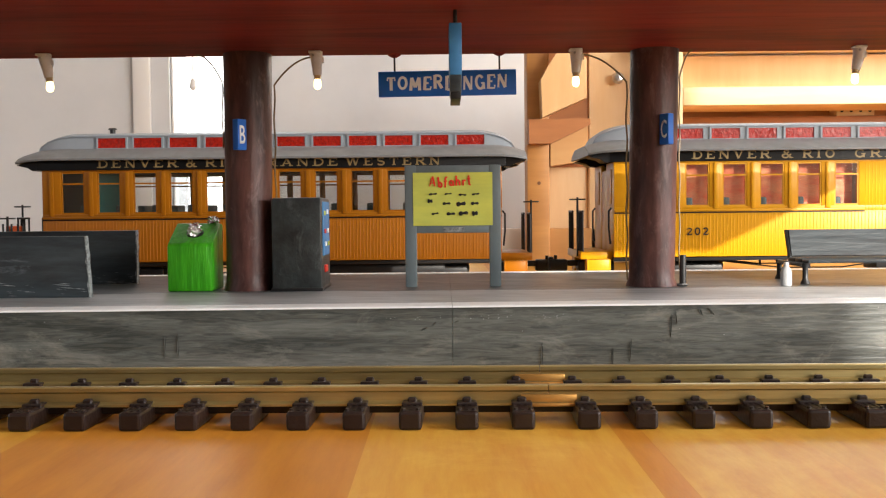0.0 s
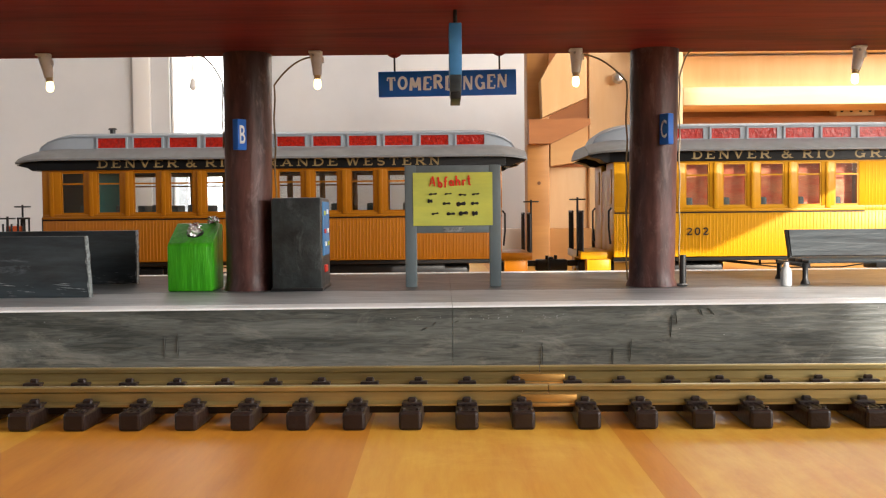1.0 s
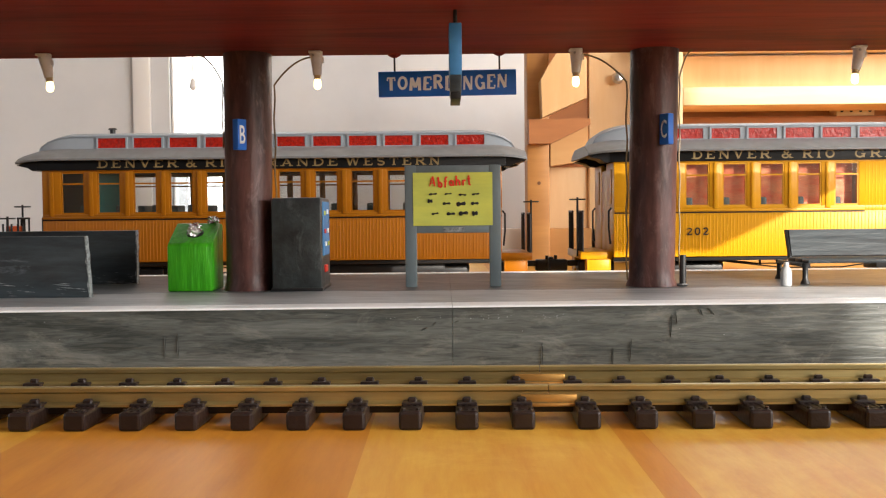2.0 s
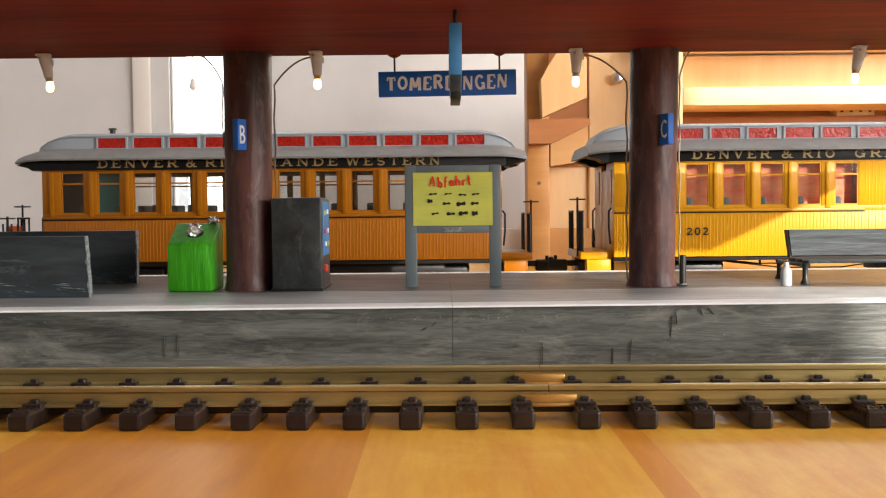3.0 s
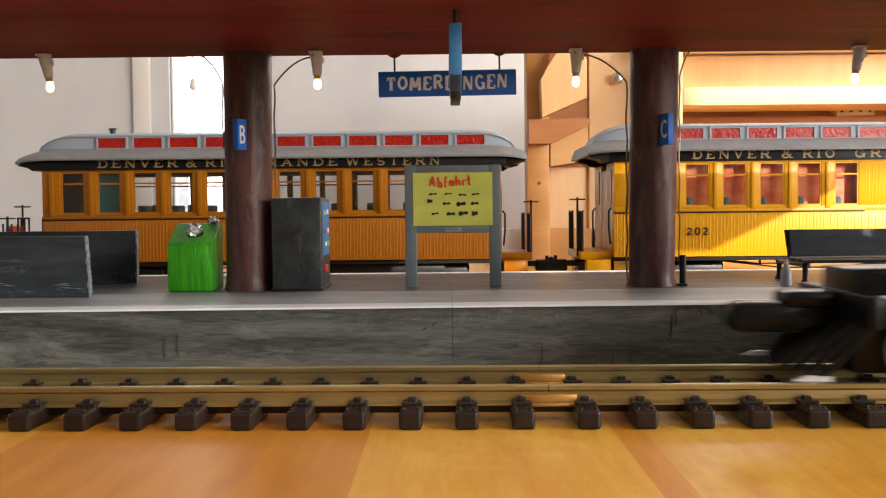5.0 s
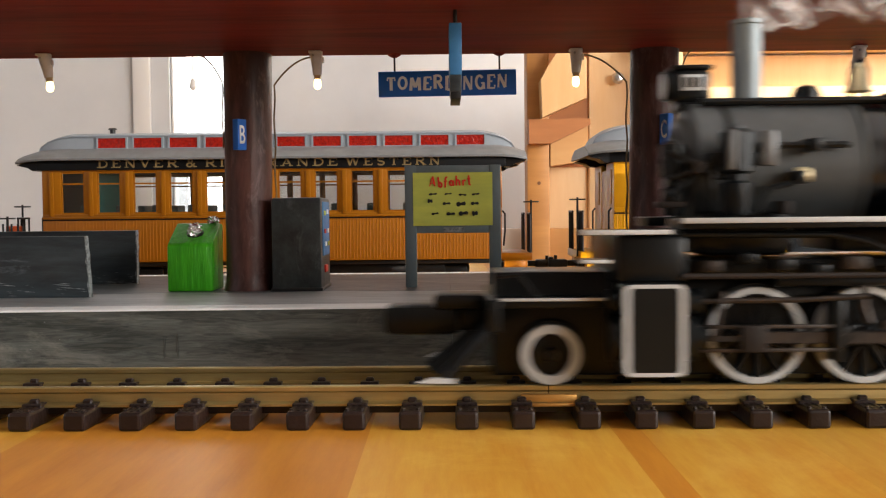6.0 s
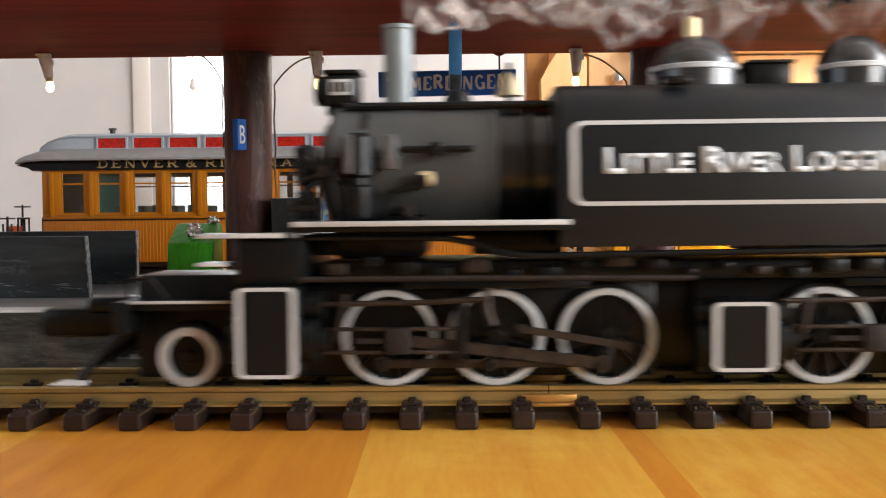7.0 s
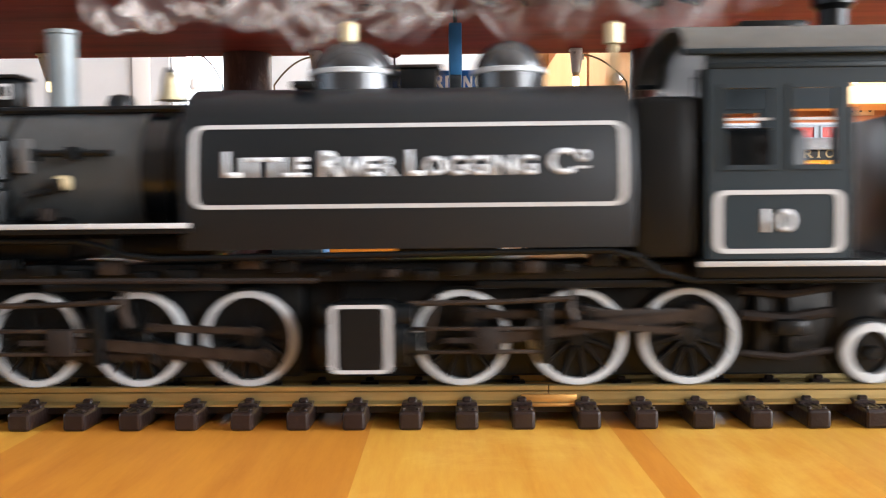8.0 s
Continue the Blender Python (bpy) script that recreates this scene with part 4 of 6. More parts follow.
# benches
def long_bench(x0, x1, y, label):
    bench = thing("bench", label, "bench", pose(x0, y, PZ))
    w = x1 - x0
    bm = bmesh.new()
    prism(bm, [(0.013, 0.0160), (0.016, 0.0160), (0.0215, 0.0325), (0.019, 0.0330)], 0.007, w, "yz")
    part("backrest", bm, BENCH, bench, "flat slate-grey backrest board")
    for k in range(3):
        part("seat_slat", B(0.004, w, -0.0240 + k * 0.0122, -0.0126 + k * 0.0122, 0.0128, 0.0150, 0.0005), BENCH, bench)
    for xx in (0.003, w - 0.012):
        for yy, top in ((-0.0215, 0.0128), (0.0255, 0.0128)):
            bm = bmesh.new()
            lathe(bm, [(0.0030, 0), (0.0026, 0.0012), (0.0017, 0.003), (0.0017, top - 0.003), (0.0026, top)], (xx, yy, 0), "z", 16)
            part("leg", bm, BLACK, bench)
        part("arm_bracket", B(xx - 0.002, xx + 0.002, -0.023, 0.0270, 0.0105, 0.0128, 0.0005), BLACK, bench)
        bm = bmesh.new()
        tube(bm, [(xx + 0.003, 0.0135, 0.0125), (xx + 0.003, 0.0170, 0.022), (xx + 0.003, 0.0215, 0.0325)], 0.0014, 8)
        part("back_support", bm, BLACK, bench)
    return bench


long_bench(0.2225, 0.434, 0.628, "slate-grey wooden bench with black legs on the platform")
bt = thing("bottle", "small white bottle standing under a bench", "bottle", pose(0.2078, 0.590, PZ))
bm = bmesh.new()
lathe(bm, [(0.0028, 0), (0.0033, 0.0005), (0.0033, 0.0085), (0.0026, 0.0105), (0.0014, 0.0120)], (0, 0, 0), "z", 20)
part("body", bm, BOTTLE, bt)
bm = bmesh.new()
lathe(bm, [(0.0016, 0.0119), (0.0016, 0.0142), (0.0004, 0.0145)], (0, 0, 0), "z", 16)
part("cap", bm, BOTTLE, bt)


def slab_bench(x0, x1, y, z1, label, lean):
    """Plain high-backed bench seen from behind: back panel, seat, end cheek."""
    ob = thing("bench", label, "bench", pose(x1, y, PZ))
    w = x1 - x0
    bm = bmesh.new()
    box(bm, -w, 0, 0.0, 0.0042, 0.0, z1, 0.0007)
    for v in bm.verts:
        v.co.x -= lean * (v.co.z / z1) if v.co.x > -w / 2 else 0
    part("back_panel", bm, BENCH, ob, "dark slate-grey back panel with scuffed edge")
    bm = bmesh.new()
    for k in range(40):
        f = k / 40
        xx = -lean * f + 0.0005 * noise.noise(Vector((k * 0.13, 1, 1)))
        wide = 0.0002 + 0.0014 * max(0.0, noise.noise(Vector((k * 0.19, 5, w * 9))) + 0.25 - 0.35 * f)
        box(bm, xx - wide, xx + 0.0004, -0.0003, 0.0044, z1 * f, z1 * (f + 1.02 / 40))
    part("worn_edge", bm, SCUFF, ob, "chipped pale edge")
    bm = bmesh.new()
    for k in range(44):
        cx, cz = -random.random() ** 1.4 * w * 0.4 - 0.002, random.random() ** 2 * 0.0085
        s = 0.00012 + 0.0005 * random.random() ** 3
        prism(bm, [(cx - s * 11, cz + s * 1.2), (cx - s * 3, cz + s * 0.2), (cx + s * 6, cz - s * 0.3), (cx + s * 3.1, cz + s * 0.5), (cx - s * 2.6, cz + s * 1.1)], -0.0001, 0.0006)
    part("paint_scuffs", bm, SCUFF, ob, "pale scuff marks")["kind"] = "stuff"
    return ob


slab_bench(-0.42, -0.2025, 0.556, 0.0352, "high slate-grey bench back with chipped pale edges", 0.0022)
slab_bench(-0.42, -0.2095, 0.664, 0.0365, "dark slate-grey bench back standing further back", 0.0)


# ---- passenger coaches ----
def coach(m, label, first, count, last_wall, panes_from, panes, text, number=None, number_at=0.0, red_inside=False, paint=COACH, trim=COACH_TRIM):
    """Wooden clerestory coach. Origin at rail top, middle of the body; near side at y = -0.055."""
    c = thing("passenger_coach", label, "railway coach", m, group="yellow coaches")
    L, W = 0.213, 0.055
    z0, sill, w0, w1, top = 0.0243, 0.0647, 0.0692, 0.1086, 0.1100
    pitch = 0.0336
    centres = [first + pitch * i for i in range(count)]
    for side in (-1, 1):
        ww = 0.0222 if side < 0 else 0.0306

        def ys(a, b):
            return (side * W - a, side * W - b) if side > 0 else (side * W + b, side * W + a)
        lo, hi = min(ys(0.0, 0.003)), max(ys(0.0, 0.003))
        out = -1 if side < 0 else 1
        part("lower_side", B(-L, L, lo, hi, z0, sill, 0.0003), paint, c, "yellow matchboard lower side")
        bm = bmesh.new()
        k = -L + 0.003
        while k < L - 0.002:
            y = side * W
            rod(bm, (k, y - out * 0.00072, z0 + 0.001), (k, y - out * 0.00072, sill - 0.001), 0.0009, seg=6)
            k += 0.0031
        part("matchboarding", bm, paint, c)["kind"] = "stuff"
        part("sill_rail", B(-L, last_wall, min(side * W, side * (W + 0.0014)), max(side * W, side * (W + 0.0014)), sill, sill + 0.0022, 0.0004), trim, c)
        part("sill_groove", B(-L, last_wall, min(side * W, side * (W + 0.0006)), max(side * W, side * (W + 0.0006)), sill - 0.0012, sill - 0.0002), LETTERBOARD, c, smooth=False)
        part("top_rail", B(-L, L, lo, hi, w1, top, 0.0002), trim, c)
        part("waist", B(-L, L, lo, hi, sill, w0, 0.0002), trim, c)
        edges = [-L] + [e for x in centres for e in (x - ww / 2, x + ww / 2)] + [L]
        for a, b in zip(edges[0::2], edges[1::2]):
            part("pillar", B(a, b, lo, hi, w0, w1, 0.0002), trim if b - a < 0.05 else paint, c)
            if b - a < 0.05:
                mid = (a + b) / 2
                part("pillar_moulding", B(mid - 0.0022, mid + 0.0022, min(side * W, side * (W + 0.001)), max(side * W, side * (W + 0.001)), w0 - 0.002, w1, 0.0004), trim, c)
            else:
                bm = bmesh.new()
                k = a + 0.006
                while k < b - 0.002:
                    rod(bm, (k, side * (W - 0.00072), sill), (k, side * (W - 0.00072), w1), 0.0009, seg=6)
                    k += 0.0031
                part("matchboarding", bm, paint, c)["kind"] = "stuff"
        for x in centres:
            wdw = part("window", frame_ring(bmesh.new(), x - ww / 2, x + ww / 2, w0, w1, 0.0016, min(side * (W - 0.0024), side * (W - 0.0006)), max(side * (W - 0.0024), side * (W - 0.0006)), wx=0.0014), trim, c)
            zm = w0 + 0.0275
            part("meeting_rail", B(x - ww / 2 + 0.0014, x + ww / 2 - 0.0014, min(side * (W - 0.0022), side * (W - 0.0005)), max(side * (W - 0.0022), side * (W - 0.0005)), zm, zm + 0.0014), trim, wdw, smooth=False)
            part("pane", B(x - ww / 2 + 0.001, x + ww / 2 - 0.001, min(side * (W - 0.0018), side * (W - 0.0014)), max(side * (W - 0.0018), side * (W - 0.0014)), w0 + 0.001, w1 - 0.001), GLASS, wdw, smooth=False).visible_shadow = False
        part("letterboard", B(-L - 0.004, L + 0.004, min(side * (W - 0.003), side * (W + 0.0015)), max(side * (W - 0.003), side * (W + 0.0015)), top, top + 0.0115, 0.0004), LETTERBOARD, c, "black letterboard")
    drawn("lettering", text, 0.0072, pose(0, -W - 0.0016, top + 0.0057), GOLD, c, thick=0.24, gap=0.30)
    if number:
        drawn("number", [(number, number_at - 0.0103, number_at + 0.0103)], 0.0066, pose(0, -W - 0.0007, 0.047), LETTERBOARD, c, thick=0.2, gap=0.16)
    # ends, floor, seats
    for s in (-1, 1):
        x = s * L
        for a, b in ((-W + 0.003, -0.014), (0.014, W - 0.003)):
            part("end_wall", B(min(x, x - s * 0.003), max(x, x - s * 0.003), a, b, z0, top, 0.0002), paint, c)
        door = part("end_door", B(min(x - s * 0.0005, x - s * 0.0025), max(x - s * 0.0005, x - s * 0.0025), -0.014, 0.014, z0, top - 0.006, 0.0002), trim, c)
        for a in (-0.034, 0.034):
            part("end_window", B(min(x, x + s * 0.001), max(x, x + s * 0.001), a - 0.010, a + 0.010, 0.072, 0.104, 0.0003), trim, c)
        part("end_platform", B(min(x, x + s * 0.029), max(x, x + s * 0.029), -0.047, 0.047, z0 - 0.002, z0 + 0.005, 0.0006), paint, c, "yellow end platform")
        for yy in (-0.0435, 0.0435):
            step = part("steps", B(min(x + s * 0.003, x + s * 0.024), max(x + s * 0.003, x + s * 0.024), yy - 0.008, yy + 0.008, 0.004, 0.0075, 0.0004), paint, c)
            for zz in (0.0135,):
                part("tread", B(min(x + s * 0.004, x + s * 0.023), max(x + s * 0.004, x + s * 0.023), yy - 0.006, yy + 0.006, zz, zz + 0.002), trim, step, smooth=False)
            edge = yy + (0.0068 if yy > 0 else -0.0068)
            part("riser", B(min(x + s * 0.003, x + s * 0.024), max(x + s * 0.003, x + s * 0.024), edge - 0.0011, edge + 0.0011, 0.0076, z0 - 0.0021, 0.0003), paint, step)
            for xx in (0.0032, 0.0228):
                part("stringer", B(x + s * xx - 0.0008, x + s * xx + 0.0008, yy - 0.008, yy + 0.008, 0.0075, z0 - 0.002), paint, step, smooth=False)
        for yy in (-0.046, -0.039, -0.032, -0.022, 0.022, 0.032, 0.039, 0.046):
            part("baluster", rod(bmesh.new(), (x + s * 0.027, yy, z0 + 0.005), (x + s * 0.027, yy, 0.066), 0.0009, seg=8), BLACK, c)
        for a, b in ((-0.047, -0.021), (0.021, 0.047)):
            part("top_bar", rod(bmesh.new(), (x + s * 0.027, a, 0.066), (x + s * 0.027, b, 0.066), 0.0010, seg=8), BLACK, c)
        for yy in (-0.047, 0.047):
            part("grab_rail", tube(bmesh.new(), [(x + s * 0.002, yy, 0.036), (x + s * 0.0035, yy, 0.05), (x + s * 0.0035, yy, 0.066), (x + s * 0.001, yy, 0.069)], 0.0009, 6), BLACK, c)
        bm = bmesh.new()
        rod(bm, (x + s * 0.0295, -0.030, z0), (x + s * 0.0295, -0.030, 0.079), 0.0010, seg=8)
        lathe(bm, [(0.0072, 0), (0.0078, 0.0006), (0.0072, 0.0012), (0.0064, 0.0006)], (x + s * 0.0295, -0.030, 0.0765), "z", 24)
        for k in range(4):
            a = k * math.pi / 2 + 0.3
            rod(bm, (x + s * 0.0295, -0.030, 0.077), (x + s * 0.0295 + 0.007 * math.cos(a), -0.030 + 0.007 * math.sin(a), 0.077), 0.0006, seg=6)
        part("brake_wheel", bm, BLACK, c)
        bm = bmesh.new()
        box(bm, min(x + s * 0.024, x + s * 0.040), max(x + s * 0.024, x + s * 0.040), -0.004, 0.004, 0.014, 0.0195, 0.001)
        box(bm, min(x + s * 0.036, x + s * 0.0535), max(x + s * 0.036, x + s * 0.0535), -0.008, 0.008, 0.0095, 0.0205, 0.0015)
        rod(bm, (x + s * 0.047, -0.004, 0.018), (x + s * 0.047, -0.004, 0.0245), 0.0016, seg=10)
        box(bm, min(x + s * 0.049, x + s * 0.0533), max(x + s * 0.049, x + s * 0.0533), -0.006, 0.006, 0.019, 0.0228, 0.0008)
        box(bm, min(x - s * 0.008, x + s * 0.026), max(x - s * 0.008, x + s * 0.026), -0.011, 0.011, 0.0095, 0.0190, 0.0015)
        rod(bm, (x + s * 0.012, -0.012, 0.0135), (x + s * 0.012, 0.012, 0.0135), 0.0045, seg=14)
        part("coupler", bm, BLACK, c)
    part("floor_frame", B(-L, L, -W + 0.004, W - 0.004, z0 - 0.004, z0 + 0.002, 0.0005), BLACK, c)
    x = -L + 0.035
    while x < L - 0.02:
        for yy in (-0.033, 0.033):
            near = red_inside and yy < 0
            part("seat", B(x - 0.0035, x + 0.0035, -0.0505 if near else yy - 0.014, -0.0432 if near else yy + 0.014, z0 + 0.002, 0.0775, 0.0014), SEAT, c, "dark green seat back")
        x += pitch
    if red_inside:
        part("inner_partition", B(-L + 0.02, last_wall - 0.006, -0.0430, -0.0415, z0 + 0.002, top - 0.001), RED_WALL, c, "red inner wall lining", smooth=False)
        part("inner_partition", B(last_wall - 0.004, last_wall - 0.001, -W + 0.004, W - 0.004, z0 + 0.002, top - 0.001), trim, c, smooth=False)
    else:
        part("inner_partition", B(-L + 0.006, -0.176, -0.02, -0.018, z0 + 0.002, top - 0.001), SEAT, c, "dark washroom wall", smooth=False)
        bm = bmesh.new()
        prism(bm, [(-0.1665, z0), (-0.1390, z0), (-0.1390, 0.070), (-0.1400, 0.075), (-0.1435, 0.080), (-0.1440, 0.086), (-0.1435, 0.100), (-0.1440, 0.1075), (-0.1665, 0.1075)], -0.046, -0.043)
        part("stove", bm, TEAL, c, "teal stove and lining")
    for s in (-1, 1):
        for side in (-1, 1):
            bm = bmesh.new()
            prism(bm, [(s * (L + 0.0228), 0.1148), (s * (L + 0.0041), 0.1212), (s * (L + 0.0041), 0.1100), (s * (L + 0.0085), 0.1098), (s * (L + 0.0125), 0.1125)], min(side * 0.030, side * 0.0562), max(side * 0.030, side * 0.0562))
            part("eave_end", bm, LETTERBOARD, c, "black curved eave end")
    # roof: eaves, clerestory, rounded ends
    RL = L + 0.0235
    bm = bmesh.new()
    n, segs = 40, []
    shape = [(-0.0640, 0.1190), (-0.0640, 0.1207), (-0.0560, 0.1248), (-0.0420, 0.1292), (-0.0335, 0.1312), (0.0335, 0.1312), (0.0420, 0.1292), (0.0560, 0.1248), (0.0640, 0.1207), (0.0640, 0.1190)]
    for k in range(n + 1):
        x = -RL + 2 * RL * k / n
        e = max(0.0, (abs(x) - (RL - 0.030)) / 0.030)
        drop = 0.0080 * e ** 2.0
        segs.append([bm.verts.new((x, y * (1 - 0.10 * e ** 3), z - drop * (0.35 + 0.65 * (1 - abs(y) / 0.064)) if i not in (0, 9) else z - drop * 0.35)) for i, (y, z) in enumerate(shape)])
    for p, q in zip(segs, segs[1:]):
        for i in range(10):
            bm.faces.new((p[i], q[i], q[(i + 1) % 10], p[(i + 1) % 10]))
    bm.faces.new(segs[0])
    bm.faces.new(segs[-1])
    bmesh.ops.recalc_face_normals(bm, faces=bm.faces)
    roof = part("roof", bm, ROOF, c, "grey lower roof", angle=30)
    bm = bmesh.new()
    shape = [(-0.030, 0.128), (-0.030, 0.1425), (-0.0315, 0.1428), (-0.0315, 0.1440), (-0.020, 0.1466), (0, 0.1476), (0.020, 0.1466), (0.0315, 0.1440), (0.0315, 0.1428), (0.030, 0.1425), (0.030, 0.128)]
    segs, n = [], 60
    for k in range(n + 1):
        x = -(RL - 0.004) + 2 * (RL - 0.004) * k / n
        e = max(0.0, (abs(x) - (RL - 0.047)) / 0.043)
        f = 1 - (1 - math.sqrt(max(0.0, 1 - e * e))) * 0.97
        segs.append([bm.verts.new((x, y * (1 - 0.25 * e ** 3), 0.120 + (z - 0.120) * f)) for y, z in shape])
    m_ = len(shape)
    for p, q in zip(segs, segs[1:]):
        for i in range(m_):
            bm.faces.new((p[i], q[i], q[(i + 1) % m_], p[(i + 1) % m_]))
    bm.faces.new(segs[0])
    bm.faces.new(segs[-1])
    bmesh.ops.recalc_face_normals(bm, faces=bm.faces)
    part("clerestory", bm, CLERE, c, "pale silver-grey clerestory", angle=30)
    for i in range(panes):
        x = panes_from + 0.0341 * i
        for s in (-1, 1):
            fr = part("clerestory_window", frame_ring(bmesh.new(), x - 0.0150, x + 0.0150, 0.1310, 0.1424, 0.0010, min(s * 0.030, s * 0.0312), max(s * 0.030, s * 0.0312), wx=0.0018), CLERE, c)
            part("red_pane", B(x - 0.0132, x + 0.0132, min(s * 0.0299, s * 0.0304), max(s * 0.0299, s * 0.0304), 0.1320, 0.1414), RED_GLASS, fr, "textured red glass", smooth=False)
    bm = bmesh.new()
    rod(bm, (-0.1635, -0.004, 0.1455), (-0.1635, -0.004, 0.1515), 0.0026, seg=14)
    rod(bm, (-0.1635, -0.004, 0.1515), (-0.1635, -0.004, 0.1530), 0.0044, 0.0036, 14)
    part("stovepipe", bm, BLACK, c)
    # underframe
    part("battery_box", B(0.030, 0.160, -0.040, -0.012, 0.0105, z0 - 0.004, 0.001), BLACK, c)
    for yy in (-0.036, 0.036):
        tr = part("truss_rod", tube(bmesh.new(), [(-0.12, yy, z0 - 0.004), (-0.055, yy, 0.0125), (0.0, yy, 0.0125), (0.030, yy, 0.0165), (0.12, yy, z0 - 0.004)], 0.0007, 6), BLACK, c)
        for xx in (-0.052, -0.030):
            part("queen_post", rod(bmesh.new(), (xx, yy, 0.011), (xx, yy, z0 - 0.003), 0.0012, seg=8), BLACK, tr)
    for xc in (-0.145, 0.145):
        tk = part("bolster", B(xc - 0.006, xc + 0.006, -0.029, 0.029, 0.012, z0 - 0.004), BLACK, c, smooth=False)
        for side in (-0.031, 0.031):
            part("side_frame", B(xc - 0.036, xc + 0.036, side - 0.002, side + 0.002, 0.008, 0.017, 0.001), BLACK, tk)
        for dx in (-0.024, 0.024):
            bm = bmesh.new()
            rod(bm, (xc + dx, -0.0265, 0.0145), (xc + dx, 0.0265, 0.0145), 0.0025, seg=10)
            for s in (-1, 1):
                rod(bm, (xc + dx, s * 0.0215, 0.0145), (xc + dx, s * 0.0265, 0.0145), 0.0145, seg=28)
            part("wheelset", bm, BLACK, tk)
    return c


NAME_NEAR = (("DENVER", -0.1607, -0.0863), ("&", -0.0794, -0.0690), ("RIO", -0.0611, -0.0296), ("GRANDE", -0.0202, 0.0615), ("WESTERN", 0.0690, 0.1564))
NAME_FAR = (("DENVER", -0.1430, -0.0728), ("&", -0.0635, -0.0528), ("RIO", -0.0442, -0.0147), ("GRANDE", 0.0021, 0.0810), ("WESTERN", 0.0885, 0.1740))
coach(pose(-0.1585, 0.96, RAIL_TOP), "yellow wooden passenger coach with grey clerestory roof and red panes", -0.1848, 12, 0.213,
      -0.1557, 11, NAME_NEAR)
# second coach wears the lightened yellow in place of brighter light on it
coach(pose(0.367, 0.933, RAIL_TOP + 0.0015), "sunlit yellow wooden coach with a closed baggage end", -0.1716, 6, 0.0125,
      -0.1736, 12, NAME_FAR, "202", -0.138, True, COACH_LIT, LIT_TRIM)

# end of the next vehicle, standing left of the first coach
nv = thing("flat_wagon", "dark wagon end with an orange board and brake wheel", "railway wagon", pose(-0.425, 0.96, RAIL_TOP))
part("deck", B(-0.28, 0.032, -0.045, 0.045, 0.030, 0.048, 0.001), BLACK, nv)
part("end_board", B(0.0135, 0.030, -0.044, -0.040, 0.0485, 0.059, 0.001), RED_WALL, nv, "orange-red end board")
bm = bmesh.new()
rod(bm, (0.0165, -0.046, 0.048), (0.0165, -0.046, 0.068), 0.0012, seg=8)
lathe(bm, [(0.0072, 0), (0.0078, 0.0006), (0.0072, 0.0012), (0.0064, 0.0006)], (0.0165, -0.046, 0.0655), "z", 20)
rod(bm, (0.009, -0.046, 0.066), (0.024, -0.046, 0.066), 0.0007, seg=6)
part("brake_wheel", bm, BLACK, nv)
for xx in (0.008, 0.012, 0.020, 0.026, 0.031):
    part("baluster", rod(bmesh.new(), (xx, -0.0455, 0.047), (xx, -0.0455, 0.061), 0.0009, seg=6), BLACK, nv)
bm = bmesh.new()
tube(bm, [(-0.012, -0.047, 0.04), (-0.012, -0.047, 0.056), (-0.008, -0.047, 0.058), (-0.003, -0.047, 0.056), (-0.003, -0.047, 0.04)], 0.001, 6)
part("railing", bm, BLACK, nv)
part("lamp_bracket", box(B(-0.012, -0.003, -0.047, -0.03, 0.098, 0.112, 0.001), -0.012, 0.002, -0.045, -0.032, 0.094, 0.100, 0.001), BLACK, nv)
part("stanchion", B(-0.0125, -0.0085, -0.044, -0.040, 0.048, 0.098, 0.0005), BLACK, nv)
for xc in (-0.02, -0.2):
    bm = bmesh.new()
    for s in (-1, 1):
        rod(bm, (xc, s * 0.0215, 0.0145), (xc, s * 0.0265, 0.0145), 0.0145, seg=24)
    rod(bm, (xc, -0.026, 0.0145), (xc, 0.026, 0.0145), 0.003, seg=8)
    part("wheelset", bm, BLACK, nv)
    part("axle_guard", B(xc - 0.012, xc + 0.012, -0.034, -0.030, 0.012, 0.030, 0.001), BLACK, nv)


# ---- the articulated tank engine, front towards -x, origin at rail top under the third driving axle ----
loco = thing("steam_locomotive", "black articulated model tank engine with white-rimmed wheels and lettering", "steam locomotive", TURN @ pose(1.0675, 0, RAIL_TOP))
DRIVER, SMALL = 0.0190, 0.0119
SPOKE = []
WHEELS = []      # (object, x, radius, start angle)
RODS_KEYED = []  # (object, kind, x, start angle, pose y)


